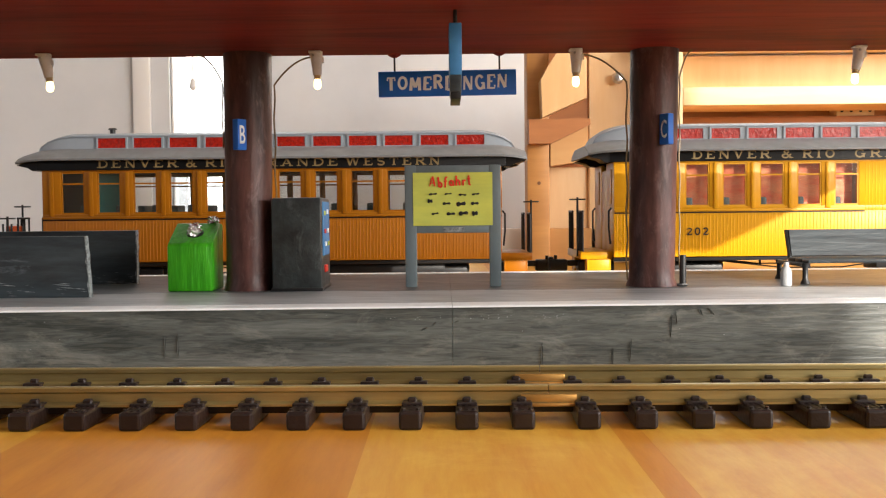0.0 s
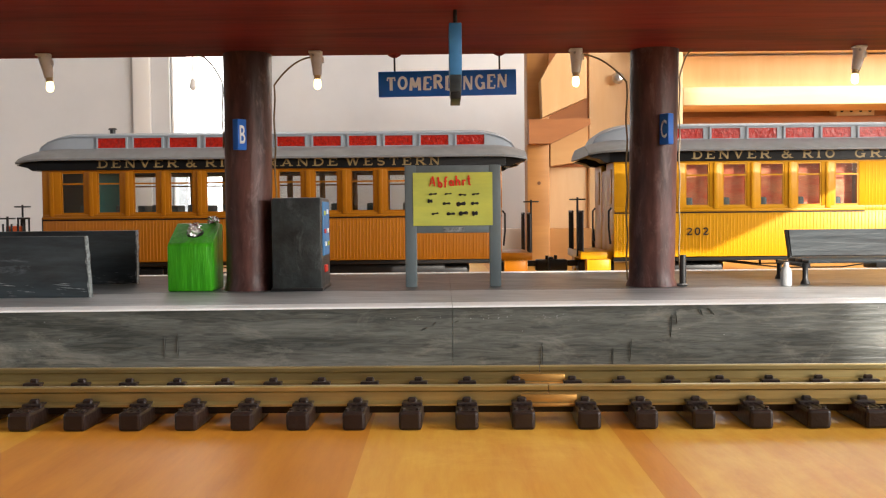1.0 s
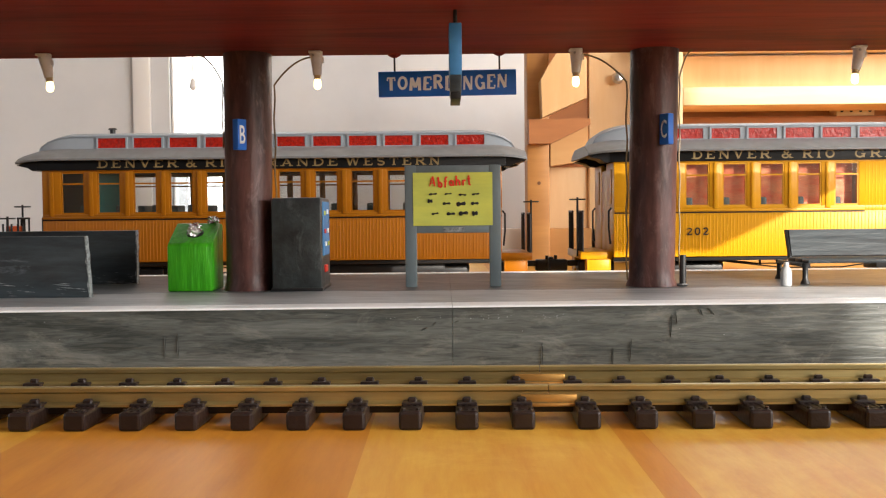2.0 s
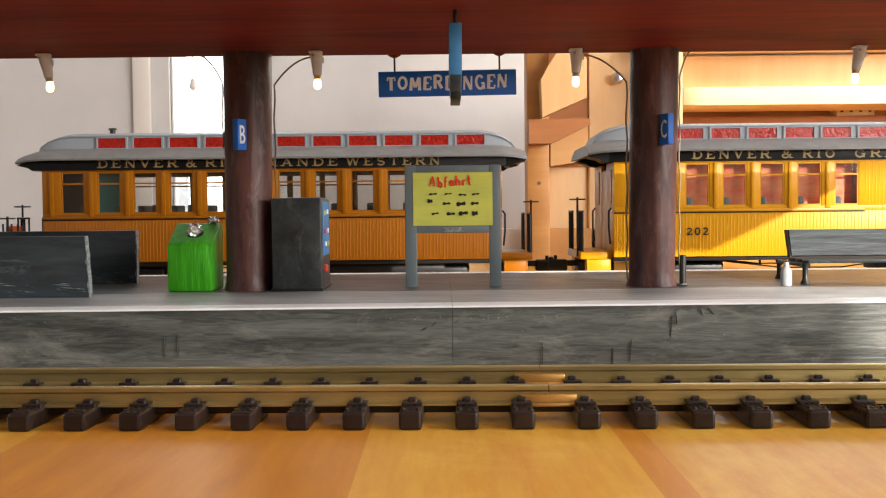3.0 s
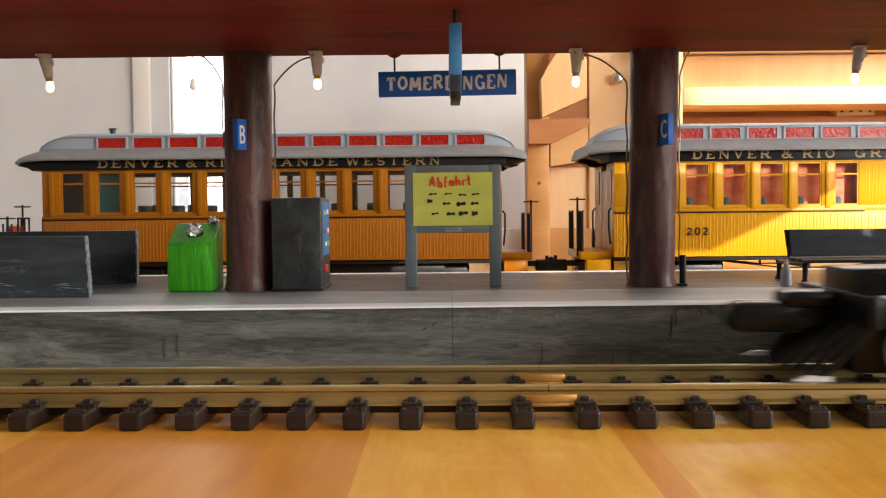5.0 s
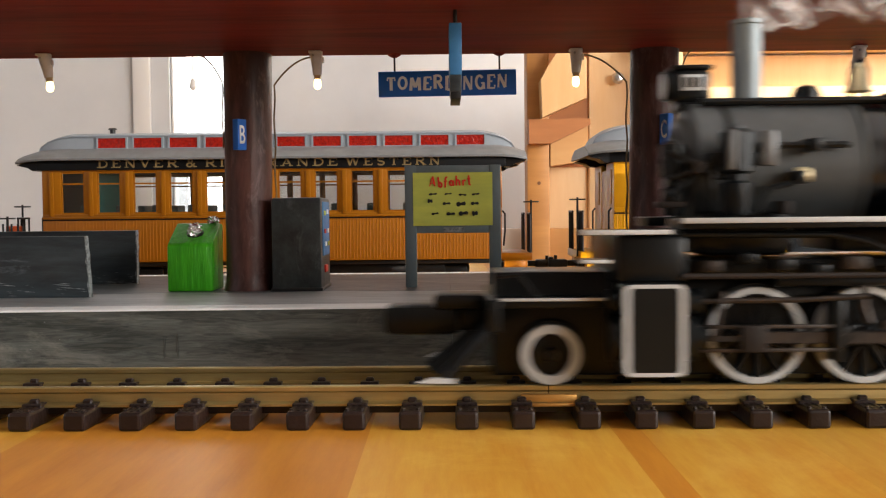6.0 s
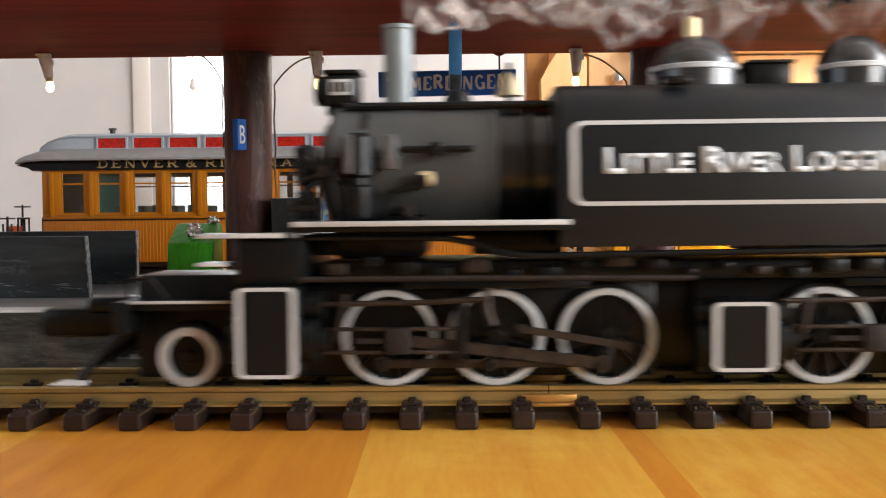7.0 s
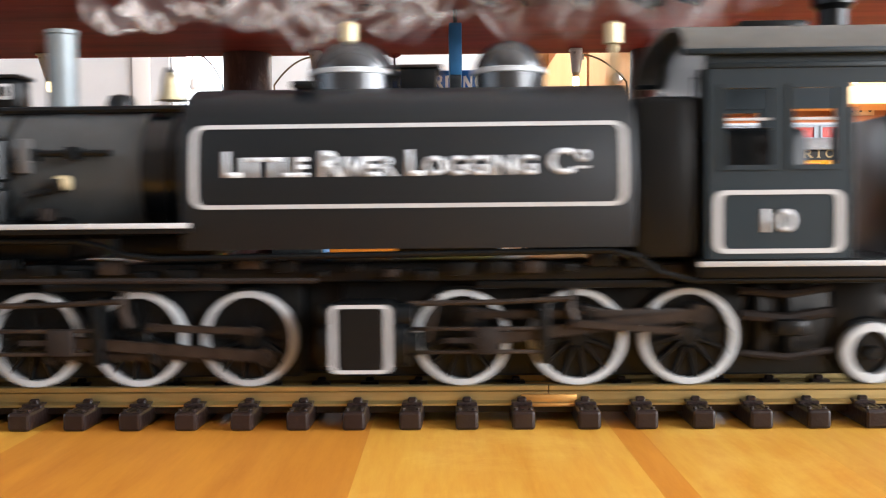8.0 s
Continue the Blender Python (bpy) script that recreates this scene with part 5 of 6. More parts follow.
def wheel(x, radius, spokes, phase, side, crank):
    """Spoked wheel with a white tyre on the outer face; its own origin at the axle."""
    y = side * 0.0262
    bm = bmesh.new()
    out = side
    hub = [(0.0001, -out * 0.0045), (radius * 0.22, -out * 0.0045), (radius * 0.24, -out * 0.001), (radius * 0.18, out * 0.0006), (0.0001, out * 0.0006)]
    lathe(bm, hub, (0, 0, 0), "y", 20)
    if crank:
        box(bm, 0.002, 0.0135, min(-out * 0.004, -out * 0.0002), max(-out * 0.004, -out * 0.0002), -0.0042, 0.0042, 0.0012)
        rod(bm, (0.0100, -out * 0.002, 0), (0.0100, out * 0.0072, 0), 0.0019, seg=12)
    rod(bm, (0, -out * 0.0035, 0), (0, -out * 0.0262, 0), 0.0028, seg=12)
    # dark web behind the spokes
    lathe(bm, [(radius * 0.2, -out * 0.0062), (radius + 0.0017, -out * 0.0062), (radius + 0.0019, -out * 0.0055), (radius + 0.0012, -out * 0.0047), (radius * 0.86, -out * 0.0044), (radius * 0.2, -out * 0.0040)], (0, 0, 0), "y", 48)
    w = part("driving_wheel" if crank else "wheel", bm, ENGINE, loco, "black spoked wheel with white tyre")
    if spokes and not SPOKE:
        s0 = part("spoke", rod(bmesh.new(), (radius * 0.15, 0, 0), (radius * 0.86, 0, 0), radius * 0.06, radius * 0.045, 6), ENGINE, w)
        SPOKE.append(s0.data)
        s0.location = (0, -out * 0.002, 0)
    for k in range(1 if spokes and len(w.children) else 0, spokes):
        sp = new("spoke", SPOKE[0])
        sp.parent, sp.matrix_basis = w, pose(0, -out * 0.002, 0, 0, 360 * k / spokes, 0)
    bm = bmesh.new()
    inner = radius * (0.865 if crank else 0.71)
    prof = [(inner, -out * 0.0043), (radius * 0.95, -out * 0.0045), (radius, -out * 0.0040), (radius - 0.0001, -out * 0.0002), (radius - 0.0006, 0.0), (inner, 0.0)]
    seg = 56
    rings = []
    for r, h in prof:
        rings.append([bm.verts.new((r * math.cos(2 * math.pi * k / seg), h, r * math.sin(2 * math.pi * k / seg))) for k in range(seg)])
    for p, q in zip(rings, rings[1:] + rings[:1]):
        for k in range(seg):
            bm.faces.new((p[k], p[(k + 1) % seg], q[(k + 1) % seg], q[k]))
    bmesh.ops.recalc_face_normals(bm, faces=bm.faces)
    part("tyre", bm, TYRE, w, "white painted tyre", angle=30)
    w.matrix_basis = pose(x, y, radius)
    WHEELS.append((w, x, y, radius, phase))
    return w


FRONT_AXLES, REAR_AXLES = (-0.0855, -0.0438, 0.0), (0.0842, 0.1293, 0.1726)
FRONT_PHASE, REAR_PHASE = -105.0, -355.0   # crank angles at 7.0 s
for side in (-1, 1):
    shift = 0 if side < 0 else 90
    for x in FRONT_AXLES:
        wheel(x, DRIVER, 12, FRONT_PHASE + shift, side, True)
    for x in REAR_AXLES:
        wheel(x, DRIVER, 12, REAR_PHASE + shift, side, True)
    for x in (-0.1655, 0.2440):
        wheel(x, SMALL, 0, 0.0, side, False)


def rod_bar(length, thick, ends):
    """Flat rod along x from its origin with round eyes."""
    bm = bmesh.new()
    box(bm, 0, length, -0.0008, 0.0008, -thick / 2, thick / 2, 0.0003)
    for e in ends:
        rod(bm, (e, -0.0013, 0), (e, 0.0013, 0), thick * 0.85, seg=20)
        rod(bm, (e, -0.0020, 0), (e, 0.0020, 0), thick * 0.45, seg=12)
    return bm


def gear(axles, phase, cyl_x, cyl_w, cyl_h, cyl_z, side):
    """Cylinder block, guides, crosshead, main rod, side rod and valve gear on one side."""
    shift = 0 if side < 0 else 90
    out = side
    yo = side * 0.0330
    # cylinder block with white-lined plate
    y_in, y_out = side * 0.026, side * 0.0490
    bm = bmesh.new()
    a, b = cyl_x - cyl_w / 2, cyl_x + cyl_w / 2
    box(bm, a, b, min(y_in, y_out), max(y_in, y_out), cyl_z - cyl_h / 2, cyl_z + cyl_h / 2, 0.0022, 3)
    rod(bm, (a - 0.004, side * 0.039, cyl_z - cyl_h * 0.12), (b + 0.006, side * 0.039, cyl_z - cyl_h * 0.12), 0.0085, seg=28)
    rod(bm, (b + 0.004, side * 0.039, cyl_z - cyl_h * 0.12), (b + 0.010, side * 0.039, cyl_z - cyl_h * 0.12), 0.0045, seg=20)
    rod(bm, (a - 0.004, side * 0.037, cyl_z + cyl_h * 0.27), (b + 0.008, side * 0.037, cyl_z + cyl_h * 0.27), 0.0052, seg=24)
    cyl = part("cylinder", bm, ENGINE, loco, "black cylinder block with white-lined plate")
    bm = bmesh.new()
    y0, y1 = sorted((y_out - side * 0.0001, y_out + side * 0.0006))
    lined_panel(bm, a + 0.0002, b - 0.0002, cyl_z - cyl_h / 2 + 0.0003, cyl_z + cyl_h / 2 - 0.0003, 0.0014, 0.0021, 0.0028, y0, y1)
    part("lining", bm, LINING, cyl, "pale grey painted border", smooth=False)
    part("plate", B(a + 0.003, b - 0.003, y0, min(y0, y1) + 0.0005, cyl_z - cyl_h / 2 + 0.0017, cyl_z + cyl_h / 2 - 0.0017), ENGINE, cyl, smooth=False)
    # guides and hanger
    gx = b + 0.006
    zc = DRIVER
    for dz in (-0.0045, 0.0045):
        part("guide_bar", B(gx, axles[1] - 0.012, min(yo, yo + out * 0.002), max(yo, yo + out * 0.002), zc + dz - 0.0007, zc + dz + 0.0007, 0.0002), RODS, loco)
    part("guide_hanger", B(axles[1] - 0.0155, axles[1] - 0.0115, min(yo - out * 0.008, yo + out * 0.003), max(yo - out * 0.008, yo + out * 0.003), 0.010, 0.036, 0.0006), ENGINE, loco)
    part("gear_frame", B(axles[0] + 0.006, axles[2] - 0.008, min(yo - out * 0.004, yo - out * 0.002), max(yo - out * 0.004, yo - out * 0.002), 0.0385, 0.0415, 0.0005), ENGINE, loco)
    # side rod
    sr = part("side_rod", rod_bar(axles[2] - axles[0], 0.0034, (0, axles[1] - axles[0], axles[2] - axles[0])), RODS, loco, "brown weathered side rod")
    RODS_KEYED.append((sr, "side", axles[0], phase + shift, side * 0.0292))
    length = axles[2] - axles[0] - 0.006
    mr = part("main_rod", rod_bar(-length, 0.0040, (0, -length)), RODS, loco, "brown weathered main rod")
    RODS_KEYED.append((mr, "main", axles[2], phase + shift, side * 0.0318, length))
    xh = part("crosshead", box(B(-0.005, 0.005, -0.0022, 0.0022, -0.0052, 0.0052, 0.0008), -0.016, -0.003, -0.0008, 0.0008, -0.001, 0.001), SOOT, loco, "sooty crosshead block")
    RODS_KEYED.append((xh, "cross", axles[2], phase + shift, side * 0.0345, length))
    # expansion link, eccentric rod, radius rod
    bm = bmesh.new()
    tube(bm, [(axles[1] - 0.001, yo, 0.0245), (axles[1] - 0.0035, yo, 0.031), (axles[1] - 0.003, yo, 0.039)], 0.0016, 8)
    part("expansion_link", bm, RODS, loco)
    bm = bmesh.new()
    tube(bm, [(b + 0.006, side * 0.0365, 0.0335), (axles[0] + 0.012, side * 0.0365, 0.0338), (axles[1] - 0.003, side * 0.0365, 0.0350)], 0.0011, 8)
    part("radius_rod", bm, RODS, loco)
    er = part("eccentric_rod", rod_bar(-0.040, 0.0022, (0, -0.040)), RODS, loco)
    RODS_KEYED.append((er, "eccentric", axles[2], phase + shift, side * 0.0345, axles[1]))
    cb = part("combination_lever", B(-0.0009, 0.0009, -0.0007, 0.0007, -0.015, 0.004, 0.0003), RODS, loco)
    cb.matrix_basis = pose(b + 0.016, side * 0.0375, 0.0335, 0, 12, 0)


for side in (-1, 1):
    gear(FRONT_AXLES, FRONT_PHASE, -0.1293, 0.0228, 0.0345, 0.0240, side)
    gear(REAR_AXLES, REAR_PHASE, 0.0468, 0.0230, 0.0262, 0.0215, side)

# frames
for a, b in ((-0.188, 0.020), (0.036, 0.262)):
    part("engine_frame", B(a, b, -0.018, 0.018, 0.0025, 0.044, 0.001), ENGINE, loco)
part("deck", B(-0.112, 0.250, -0.030, 0.030, 0.0415, 0.0490, 0.001), ENGINE, loco)
# black boxes added to close see-through gaps below the engine
for a, b, z0, z1 in ((0.0150, 0.0720, 0.0035, 0.0435), (0.1950, 0.2290, 0.0060, 0.0435), (0.2560, 0.2900, 0.0060, 0.0435), (-0.1500, -0.1010, 0.0060, 0.0400)):
    part("underframe_box", B(a, b, -0.0120, 0.0120, z0, z1, 0.0015), ENGINE, loco)
for x0, x1 in ((0.1930, 0.2280), (0.2545, 0.2900)):
    for zz, rr in ((0.0365, 0.0016), (0.0270, 0.0022), (0.0120, 0.0014)):
        part("frame_pipe", tube(bmesh.new(), [(x0, -0.024, zz), ((x0 + x1) / 2, -0.0255, zz - 0.0015), (x1, -0.024, zz + 0.001)], rr, 8), SOOT, loco)
    for xx in (x0 + 0.008, x0 + 0.020):
        part("spring_hanger", B(xx - 0.0014, xx + 0.0014, -0.0235, -0.0195, 0.0090, 0.0400, 0.0004), ENGINE, loco)
    part("injector", B(x0 + 0.012, x0 + 0.025, -0.0300, -0.0200, 0.0190, 0.0255, 0.0015), ENGINE, loco)
# more added black blocks, filling most of the gap over the deck
for a, b in ((-0.116, -0.082), (-0.053, -0.016), (0.058, 0.100), (0.112, 0.170)):
    part("frame_spacer", B(a, b, -0.022, 0.022, 0.0515, 0.0605, 0.0012), ENGINE, loco)
r = random.Random(11)
for k in range(26):
    x, z = -0.105 + k * 0.0135, r.uniform(0.044, 0.050)
    s = r.uniform(0.002, 0.005)
    part("rigging_block", B(x - s, x + s, -0.036, -0.028, z - s * 0.6, z + s * 0.6, 0.0006), ENGINE if k % 4 else RODS, loco)
bm = bmesh.new()
tube(bm, [(-0.118, -0.040, 0.0590), (-0.062, -0.0405, 0.0585), (-0.050, -0.041, 0.0560), (-0.043, -0.042, 0.0530), (-0.030, -0.042, 0.0515), (0.140, -0.042, 0.0535), (0.150, -0.043, 0.0510), (0.158, -0.044, 0.0450), (0.170, -0.0445, 0.0420), (0.25, -0.0445, 0.0420)], 0.0013, 10)
part("air_pipe", bm, ENGINE, loco, "thin dark pipe under the tank")
bm = bmesh.new()
tube(bm, [(-0.118, -0.044, 0.0435), (-0.05, -0.044, 0.0435), (0.03, -0.044, 0.0430)], 0.0011, 8)
part("air_pipe", bm, SOOT, loco)

# pilot, deck, coupler
bm = bmesh.new()
box(bm, -0.1905, -0.1855, -0.040, 0.040, 0.0225, 0.0350, 0.0008)
box(bm, -0.1855, -0.1450, -0.034, 0.034, 0.0310, 0.0347, 0.0006)
part("pilot_deck", bm, ENGINE, loco)
part("deck_edge", B(-0.1860, -0.1455, -0.0352, -0.0340, 0.0338, 0.0350, 0.0002), LINING, loco, "white painted deck edge")
for k in range(9):
    y = -0.036 + 0.009 * k
    tip = -0.206 - 0.009 * (1 - (abs(y) / 0.036) ** 1.5)
    part("cowcatcher_bar", rod(bmesh.new(), (-0.1885, y, 0.0235), (tip, y * 0.92, 0.0040), 0.0016, 0.0013, 8), ENGINE, loco)
for s in (-1, 1):
    bm = bmesh.new()
    prism(bm, [(-0.2175, 0.0026), (-0.2030, 0.0024), (-0.2030, 0.0042), (-0.2120, 0.0046)], s * 0.0340 - 0.0014, s * 0.0340 + 0.0014)
    part("cowcatcher_foot", bm, TYRE, loco, "white cowcatcher foot rail")
bm = bmesh.new()
box(bm, -0.2040, -0.1890, -0.0050, 0.0050, 0.0190, 0.0300, 0.0015)
box(bm, -0.2330, -0.2010, -0.0085, 0.0085, 0.0175, 0.0300, 0.0035)
box(bm, -0.2120, -0.1900, -0.0100, 0.0100, 0.0280, 0.0345, 0.002)
part("coupler", bm, ENGINE, loco)
bm = bmesh.new()
for s in (-1,):
    tube(bm, [(-0.186, s * 0.033, 0.034), (-0.186, s * 0.033, 0.043), (-0.178, s * 0.033, 0.044), (-0.170, s * 0.033, 0.034)], 0.0009, 6)
part("grab_iron", bm, ENGINE, loco)
# steps at the front of the running board
part("front_step", B(-0.1555, -0.1225, -0.0450, -0.0300, 0.0590, 0.0610, 0.0004), ENGINE, loco)
part("step_edge", B(-0.1555, -0.1225, -0.0462, -0.0450, 0.0592, 0.0610, 0.0002), LINING, loco, "white step edge")
part("front_step", B(-0.1560, -0.1450, -0.0450, -0.0300, 0.0485, 0.0500, 0.0004), ENGINE, loco)
part("step_edge", B(-0.1560, -0.1450, -0.0460, -0.0450, 0.0487, 0.0500, 0.0002), LINING, loco)
part("steam_chest", B(-0.1420, -0.1160, -0.042, 0.042, 0.0410, 0.0590, 0.002), ENGINE, loco)
part("saddle", B(-0.108, -0.070, -0.024, 0.024, 0.050, 0.068, 0.004), ENGINE, loco)
for s in (-1, 1):
    ya, yb = sorted((s * 0.024, s * 0.0475))
    part("running_board", B(-0.1195, -0.0165, ya, yb, 0.0612, 0.0650, 0.0004), ENGINE, loco)
    ya, yb = sorted((s * 0.0475, s * 0.0487))
    part("board_edge", B(-0.1195, -0.0165, ya, yb, 0.0632, 0.0652, 0.0002), LINING, loco, "white running board edge")

# boiler and smokebox
BZ, BR = 0.0850, 0.0268
bm = bmesh.new()
lathe(bm, [(0.0001, -0.1140), (0.0120, -0.1138), (0.0200, -0.1120), (0.0215, -0.1095), (0.0255, -0.1090), (BR, -0.1075), (BR, -0.0450), (BR + 0.0008, -0.0445), (BR + 0.0008, -0.0425), (BR - 0.0004, -0.0420)], (0, 0, BZ), "x", 48)
part("smokebox", bm, SMOKEBOX, loco, "matt graphite grey smokebox")
bm = bmesh.new()
lathe(bm, [(0.0200, -0.0430), (BR - 0.0006, -0.0428), (BR - 0.0006, 0.1650)], (0, 0, BZ), "x", 48)
part("boiler", bm, BOILER, loco, "glossy black boiler barrel")
part("boiler_top_pipe", tube(bmesh.new(), [(-0.104, -0.012, BZ + 0.0262), (-0.06, -0.012, BZ + 0.0262), (-0.02, -0.012, BZ + 0.0262)], 0.0016, 8), ENGINE, loco)
for x in (-0.095, -0.030):
    bm = bmesh.new()
    lathe(bm, [(BR + 0.0001, -0.0014), (BR + 0.0005, -0.0010), (BR + 0.0005, 0.0010), (BR + 0.0001, 0.0014)], (x, 0, BZ), "x", 48)
    part("boiler_band", bm, ENGINE, loco)
bm = bmesh.new()
lathe(bm, [(0.0001, -0.1185), (0.0030, -0.1180), (0.0036, -0.1140), (0.0160, -0.1135), (0.0180, -0.1120)], (0, 0, BZ), "x", 32)
part("smokebox_door", bm, SOOT, loco)
bm = bmesh.new()
tube(bm, [(-0.086, -0.0300, 0.0925), (-0.07, -0.0302, 0.0925), (-0.052, -0.0300, 0.0925)], 0.0013, 8)
part("handrail", bm, ENGINE, loco)
# feed pump, brackets and pipes beside the smokebox door
bm = bmesh.new()
lathe(bm, [(0.0040, 0.066), (0.0044, 0.067), (0.0044, 0.0765), (0.0026, 0.0775), (0.0026, 0.0800), (0.0048, 0.0810), (0.0048, 0.0935), (0.0030, 0.0950)], (-0.1175, -0.0240, 0), "z", 20)
part("feed_pump", bm, ENGINE, loco)
part("bracket", B(-0.1225, -0.1120, -0.0270, -0.0215, 0.0860, 0.0885, 0.0006), SOOT, loco)
part("bracket", B(-0.1235, -0.1130, -0.0290, -0.0200, 0.0690, 0.0715, 0.0006), SOOT, loco)
for zz, lift in ((0.0740, 0.012), (0.0905, -0.010), (0.0800, 0.006)):
    part("feed_pipe", tube(bmesh.new(), [(-0.1200, -0.0290, zz), (-0.1130, -0.0330, zz + lift * 0.4), (-0.1040, -0.0345, zz + lift), (-0.0960, -0.0330, zz + lift)], 0.0011, 8), ENGINE, loco)
# air pump with bright cylinder
bm = bmesh.new()
lathe(bm, [(0.0052, 0.066), (0.0056, 0.067), (0.0056, 0.0780), (0.0035, 0.0790), (0.0035, 0.0815), (0.0062, 0.0825), (0.0062, 0.0970), (0.0040, 0.0985)], (-0.0960, -0.0345, 0), "z", 24)
part("air_pump", bm, ENGINE, loco)
bm = bmesh.new()
box(bm, -0.1005, -0.0975, -0.0415, -0.0395, 0.083, 0.098, 0.0005)
box(bm, -0.0865, -0.0810, -0.0365, -0.0330, 0.0845, 0.0980, 0.0008)
part("pump_fitting", bm, PUMP, loco, "dull grey pump fitting")
bm = bmesh.new()
lathe(bm, [(0.0001, -0.0034), (0.0028, -0.0026), (0.0033, 0.0), (0.0028, 0.0026), (0.0001, 0.0034)], (-0.0700, -0.0320, 0.0810), "x", 20)
part("check_valve", bm, BELL, loco, "brass check valve")
bm = bmesh.new()
r = random.Random(5)
for k in range(9):
    x = -0.110 + 0.0055 * k
    z = r.uniform(0.068, 0.094)
    part("pipe_fitting", B(x - 0.002, x + 0.002, -0.036, -0.025, z - 0.0025, z + 0.0025, 0.0006), ENGINE if k % 3 else SOOT, loco)
tube(bm, [(-0.104, -0.034, 0.067), (-0.106, -0.037, 0.08), (-0.100, -0.036, 0.094), (-0.094, -0.032, 0.100)], 0.0012, 8)
tube(bm, [(-0.088, -0.034, 0.067), (-0.084, -0.034, 0.076), (-0.074, -0.033, 0.078)], 0.0012, 8)
part("piping", bm, ENGINE, loco)
# stack
bm = bmesh.new()
lathe(bm, [(0.0090, 0.1080), (0.0068, 0.1125), (0.0061, 0.1140), (0.0061, 0.1435), (0.0066, 0.1440), (0.0066, 0.1456), (0.0054, 0.1456), (0.0052, 0.1350)], (-0.0825, 0, 0), "z", 36)
part("chimney", bm, STACK, loco, "plain silver-grey chimney")
# headlamp
bm = bmesh.new()
box(bm, -0.1135, -0.0980, -0.0070, 0.0070, 0.1112, 0.1260, 0.0032, 3)
box(bm, -0.1140, -0.0975, -0.0076, 0.0076, 0.1252, 0.1270, 0.0008)
rod(bm, (-0.1165, 0, 0.1190), (-0.1130, 0, 0.1190), 0.0062, seg=24)
box(bm, -0.1120, -0.0960, -0.006, 0.006, 0.1085, 0.1122, 0.001)
lamp = part("headlamp", bm, ENGINE, loco, "boxy black headlamp with number boards")
part("number_board", B(-0.1105, -0.1015, -0.0076, -0.0070, 0.1165, 0.1230, 0.0002), LINING, lamp)
for k in range(3):
    part("number_bar", B(-0.1094 + k * 0.0026, -0.1078 + k * 0.0026, -0.0079, -0.0075, 0.1178, 0.1218), ENGINE, lamp, smooth=False)
bm = bmesh.new()
rod(bm, (-0.1172, 0, 0.1190), (-0.1164, 0, 0.1190), 0.0052, seg=24)
part("lens", bm, TYRE, lamp, "pale lamp lens")
# small cover, bell
bm = bmesh.new()
lathe(bm, [(0.0055, 0.110), (0.0060, 0.1150), (0.0045, 0.1180), (0.0010, 0.1190)], (-0.0580, 0, 0), "z", 20)
part("valve_cover", bm, ENGINE, loco)
bm = bmesh.new()
lathe(bm, [(0.0058, 0.1160), (0.0046, 0.1185), (0.0038, 0.1225), (0.0022, 0.1252), (0.0008, 0.1265), (0.0008, 0.128)], (-0.0368, 0, 0), "z", 24)
part("bell", bm, BELL, loco, "brass bell")
bm = bmesh.new()
tube(bm, [(-0.0368, -0.0080, 0.1110), (-0.0368, -0.0080, 0.1240), (-0.0368, -0.004, 0.1285), (-0.0368, 0.004, 0.1285), (-0.0368, 0.0080, 0.1240), (-0.0368, 0.0080, 0.1110)], 0.0010, 8)
part("bell_bracket", bm, ENGINE, loco)

# side tanks with lettering, their sides bowed outwards
TANK_Z = (0.0548, 0.0620, 0.0700, 0.0780, 0.0850, 0.0910, 0.0965, 0.1015, 0.1055, 0.1090, 0.1120, 0.1142)
TANK_Y = (0.0440, 0.0456, 0.0466, 0.0470, 0.0468, 0.0461, 0.0450, 0.0436, 0.0420, 0.0400, 0.0370, 0.0330)


def bow(ob, s):
    """Lay a flat part onto the bowed side of the tank."""
    for v in ob.data.vertices:
        v.co.y -= s * (0.0470 - float(np.interp(v.co.z, TANK_Z, TANK_Y)))


for s in (-1, 1):
    bm = bmesh.new()
    prof = [(s * 0.0135, 0.0548), *[(s * y, z) for z, y in zip(TANK_Z, TANK_Y)], (s * 0.0260, 0.1166), (s * 0.0135, 0.1172)]
    prism(bm, prof, -0.0205, 0.1490, "yz")
    bmesh.ops.bevel(bm, geom=[e for e in bm.edges if abs(e.verts[0].co.x - e.verts[1].co.x) < 1e-6], offset=0.0012, segments=2, profile=0.5, affect="EDGES")
    tank = part("side_tank", bm, TANK, loco, "large grey-black side tank with white lining and lettering", angle=50)
    ya, yb = sorted((s * 0.0470, s * 0.0474))
    bm = bmesh.new()
    lined_panel(bm, -0.0160, 0.1455, 0.0700, 0.1015, 0.0016, 0.0023, 0.005, ya, yb)
    bow(part("lining", bm, LINING, tank, "white lining border", smooth=False), s)
    if s < 0:
        bow(lettering("lettering", "Little River Logging C", 0.1298, 0.0100, pose(0.0611, -0.0472, 0.0866), TYRE, tank, bold=0.030, small=0.74), s)
        bow(lettering("lettering", "o", 0.0046, 0.0048, pose(0.1293, -0.0472, 0.0886), TYRE, tank, bold=0.03), s)
        bow(part("underline", B(0.1271, 0.1315, -0.0474, -0.0470, 0.0838, 0.0848), TYRE, tank, smooth=False), s)
    part("filler", B(0.02, 0.03, min(s * 0.03, s * 0.038), max(s * 0.03, s * 0.038), 0.1155, 0.1185, 0.001), ENGINE, tank)
# the sooty brown here stands in for light on the top from above
part("tank_top", B(-0.0200, 0.1485, -0.0136, 0.0136, 0.1100, 0.1170, 0.001), SOOT, loco)
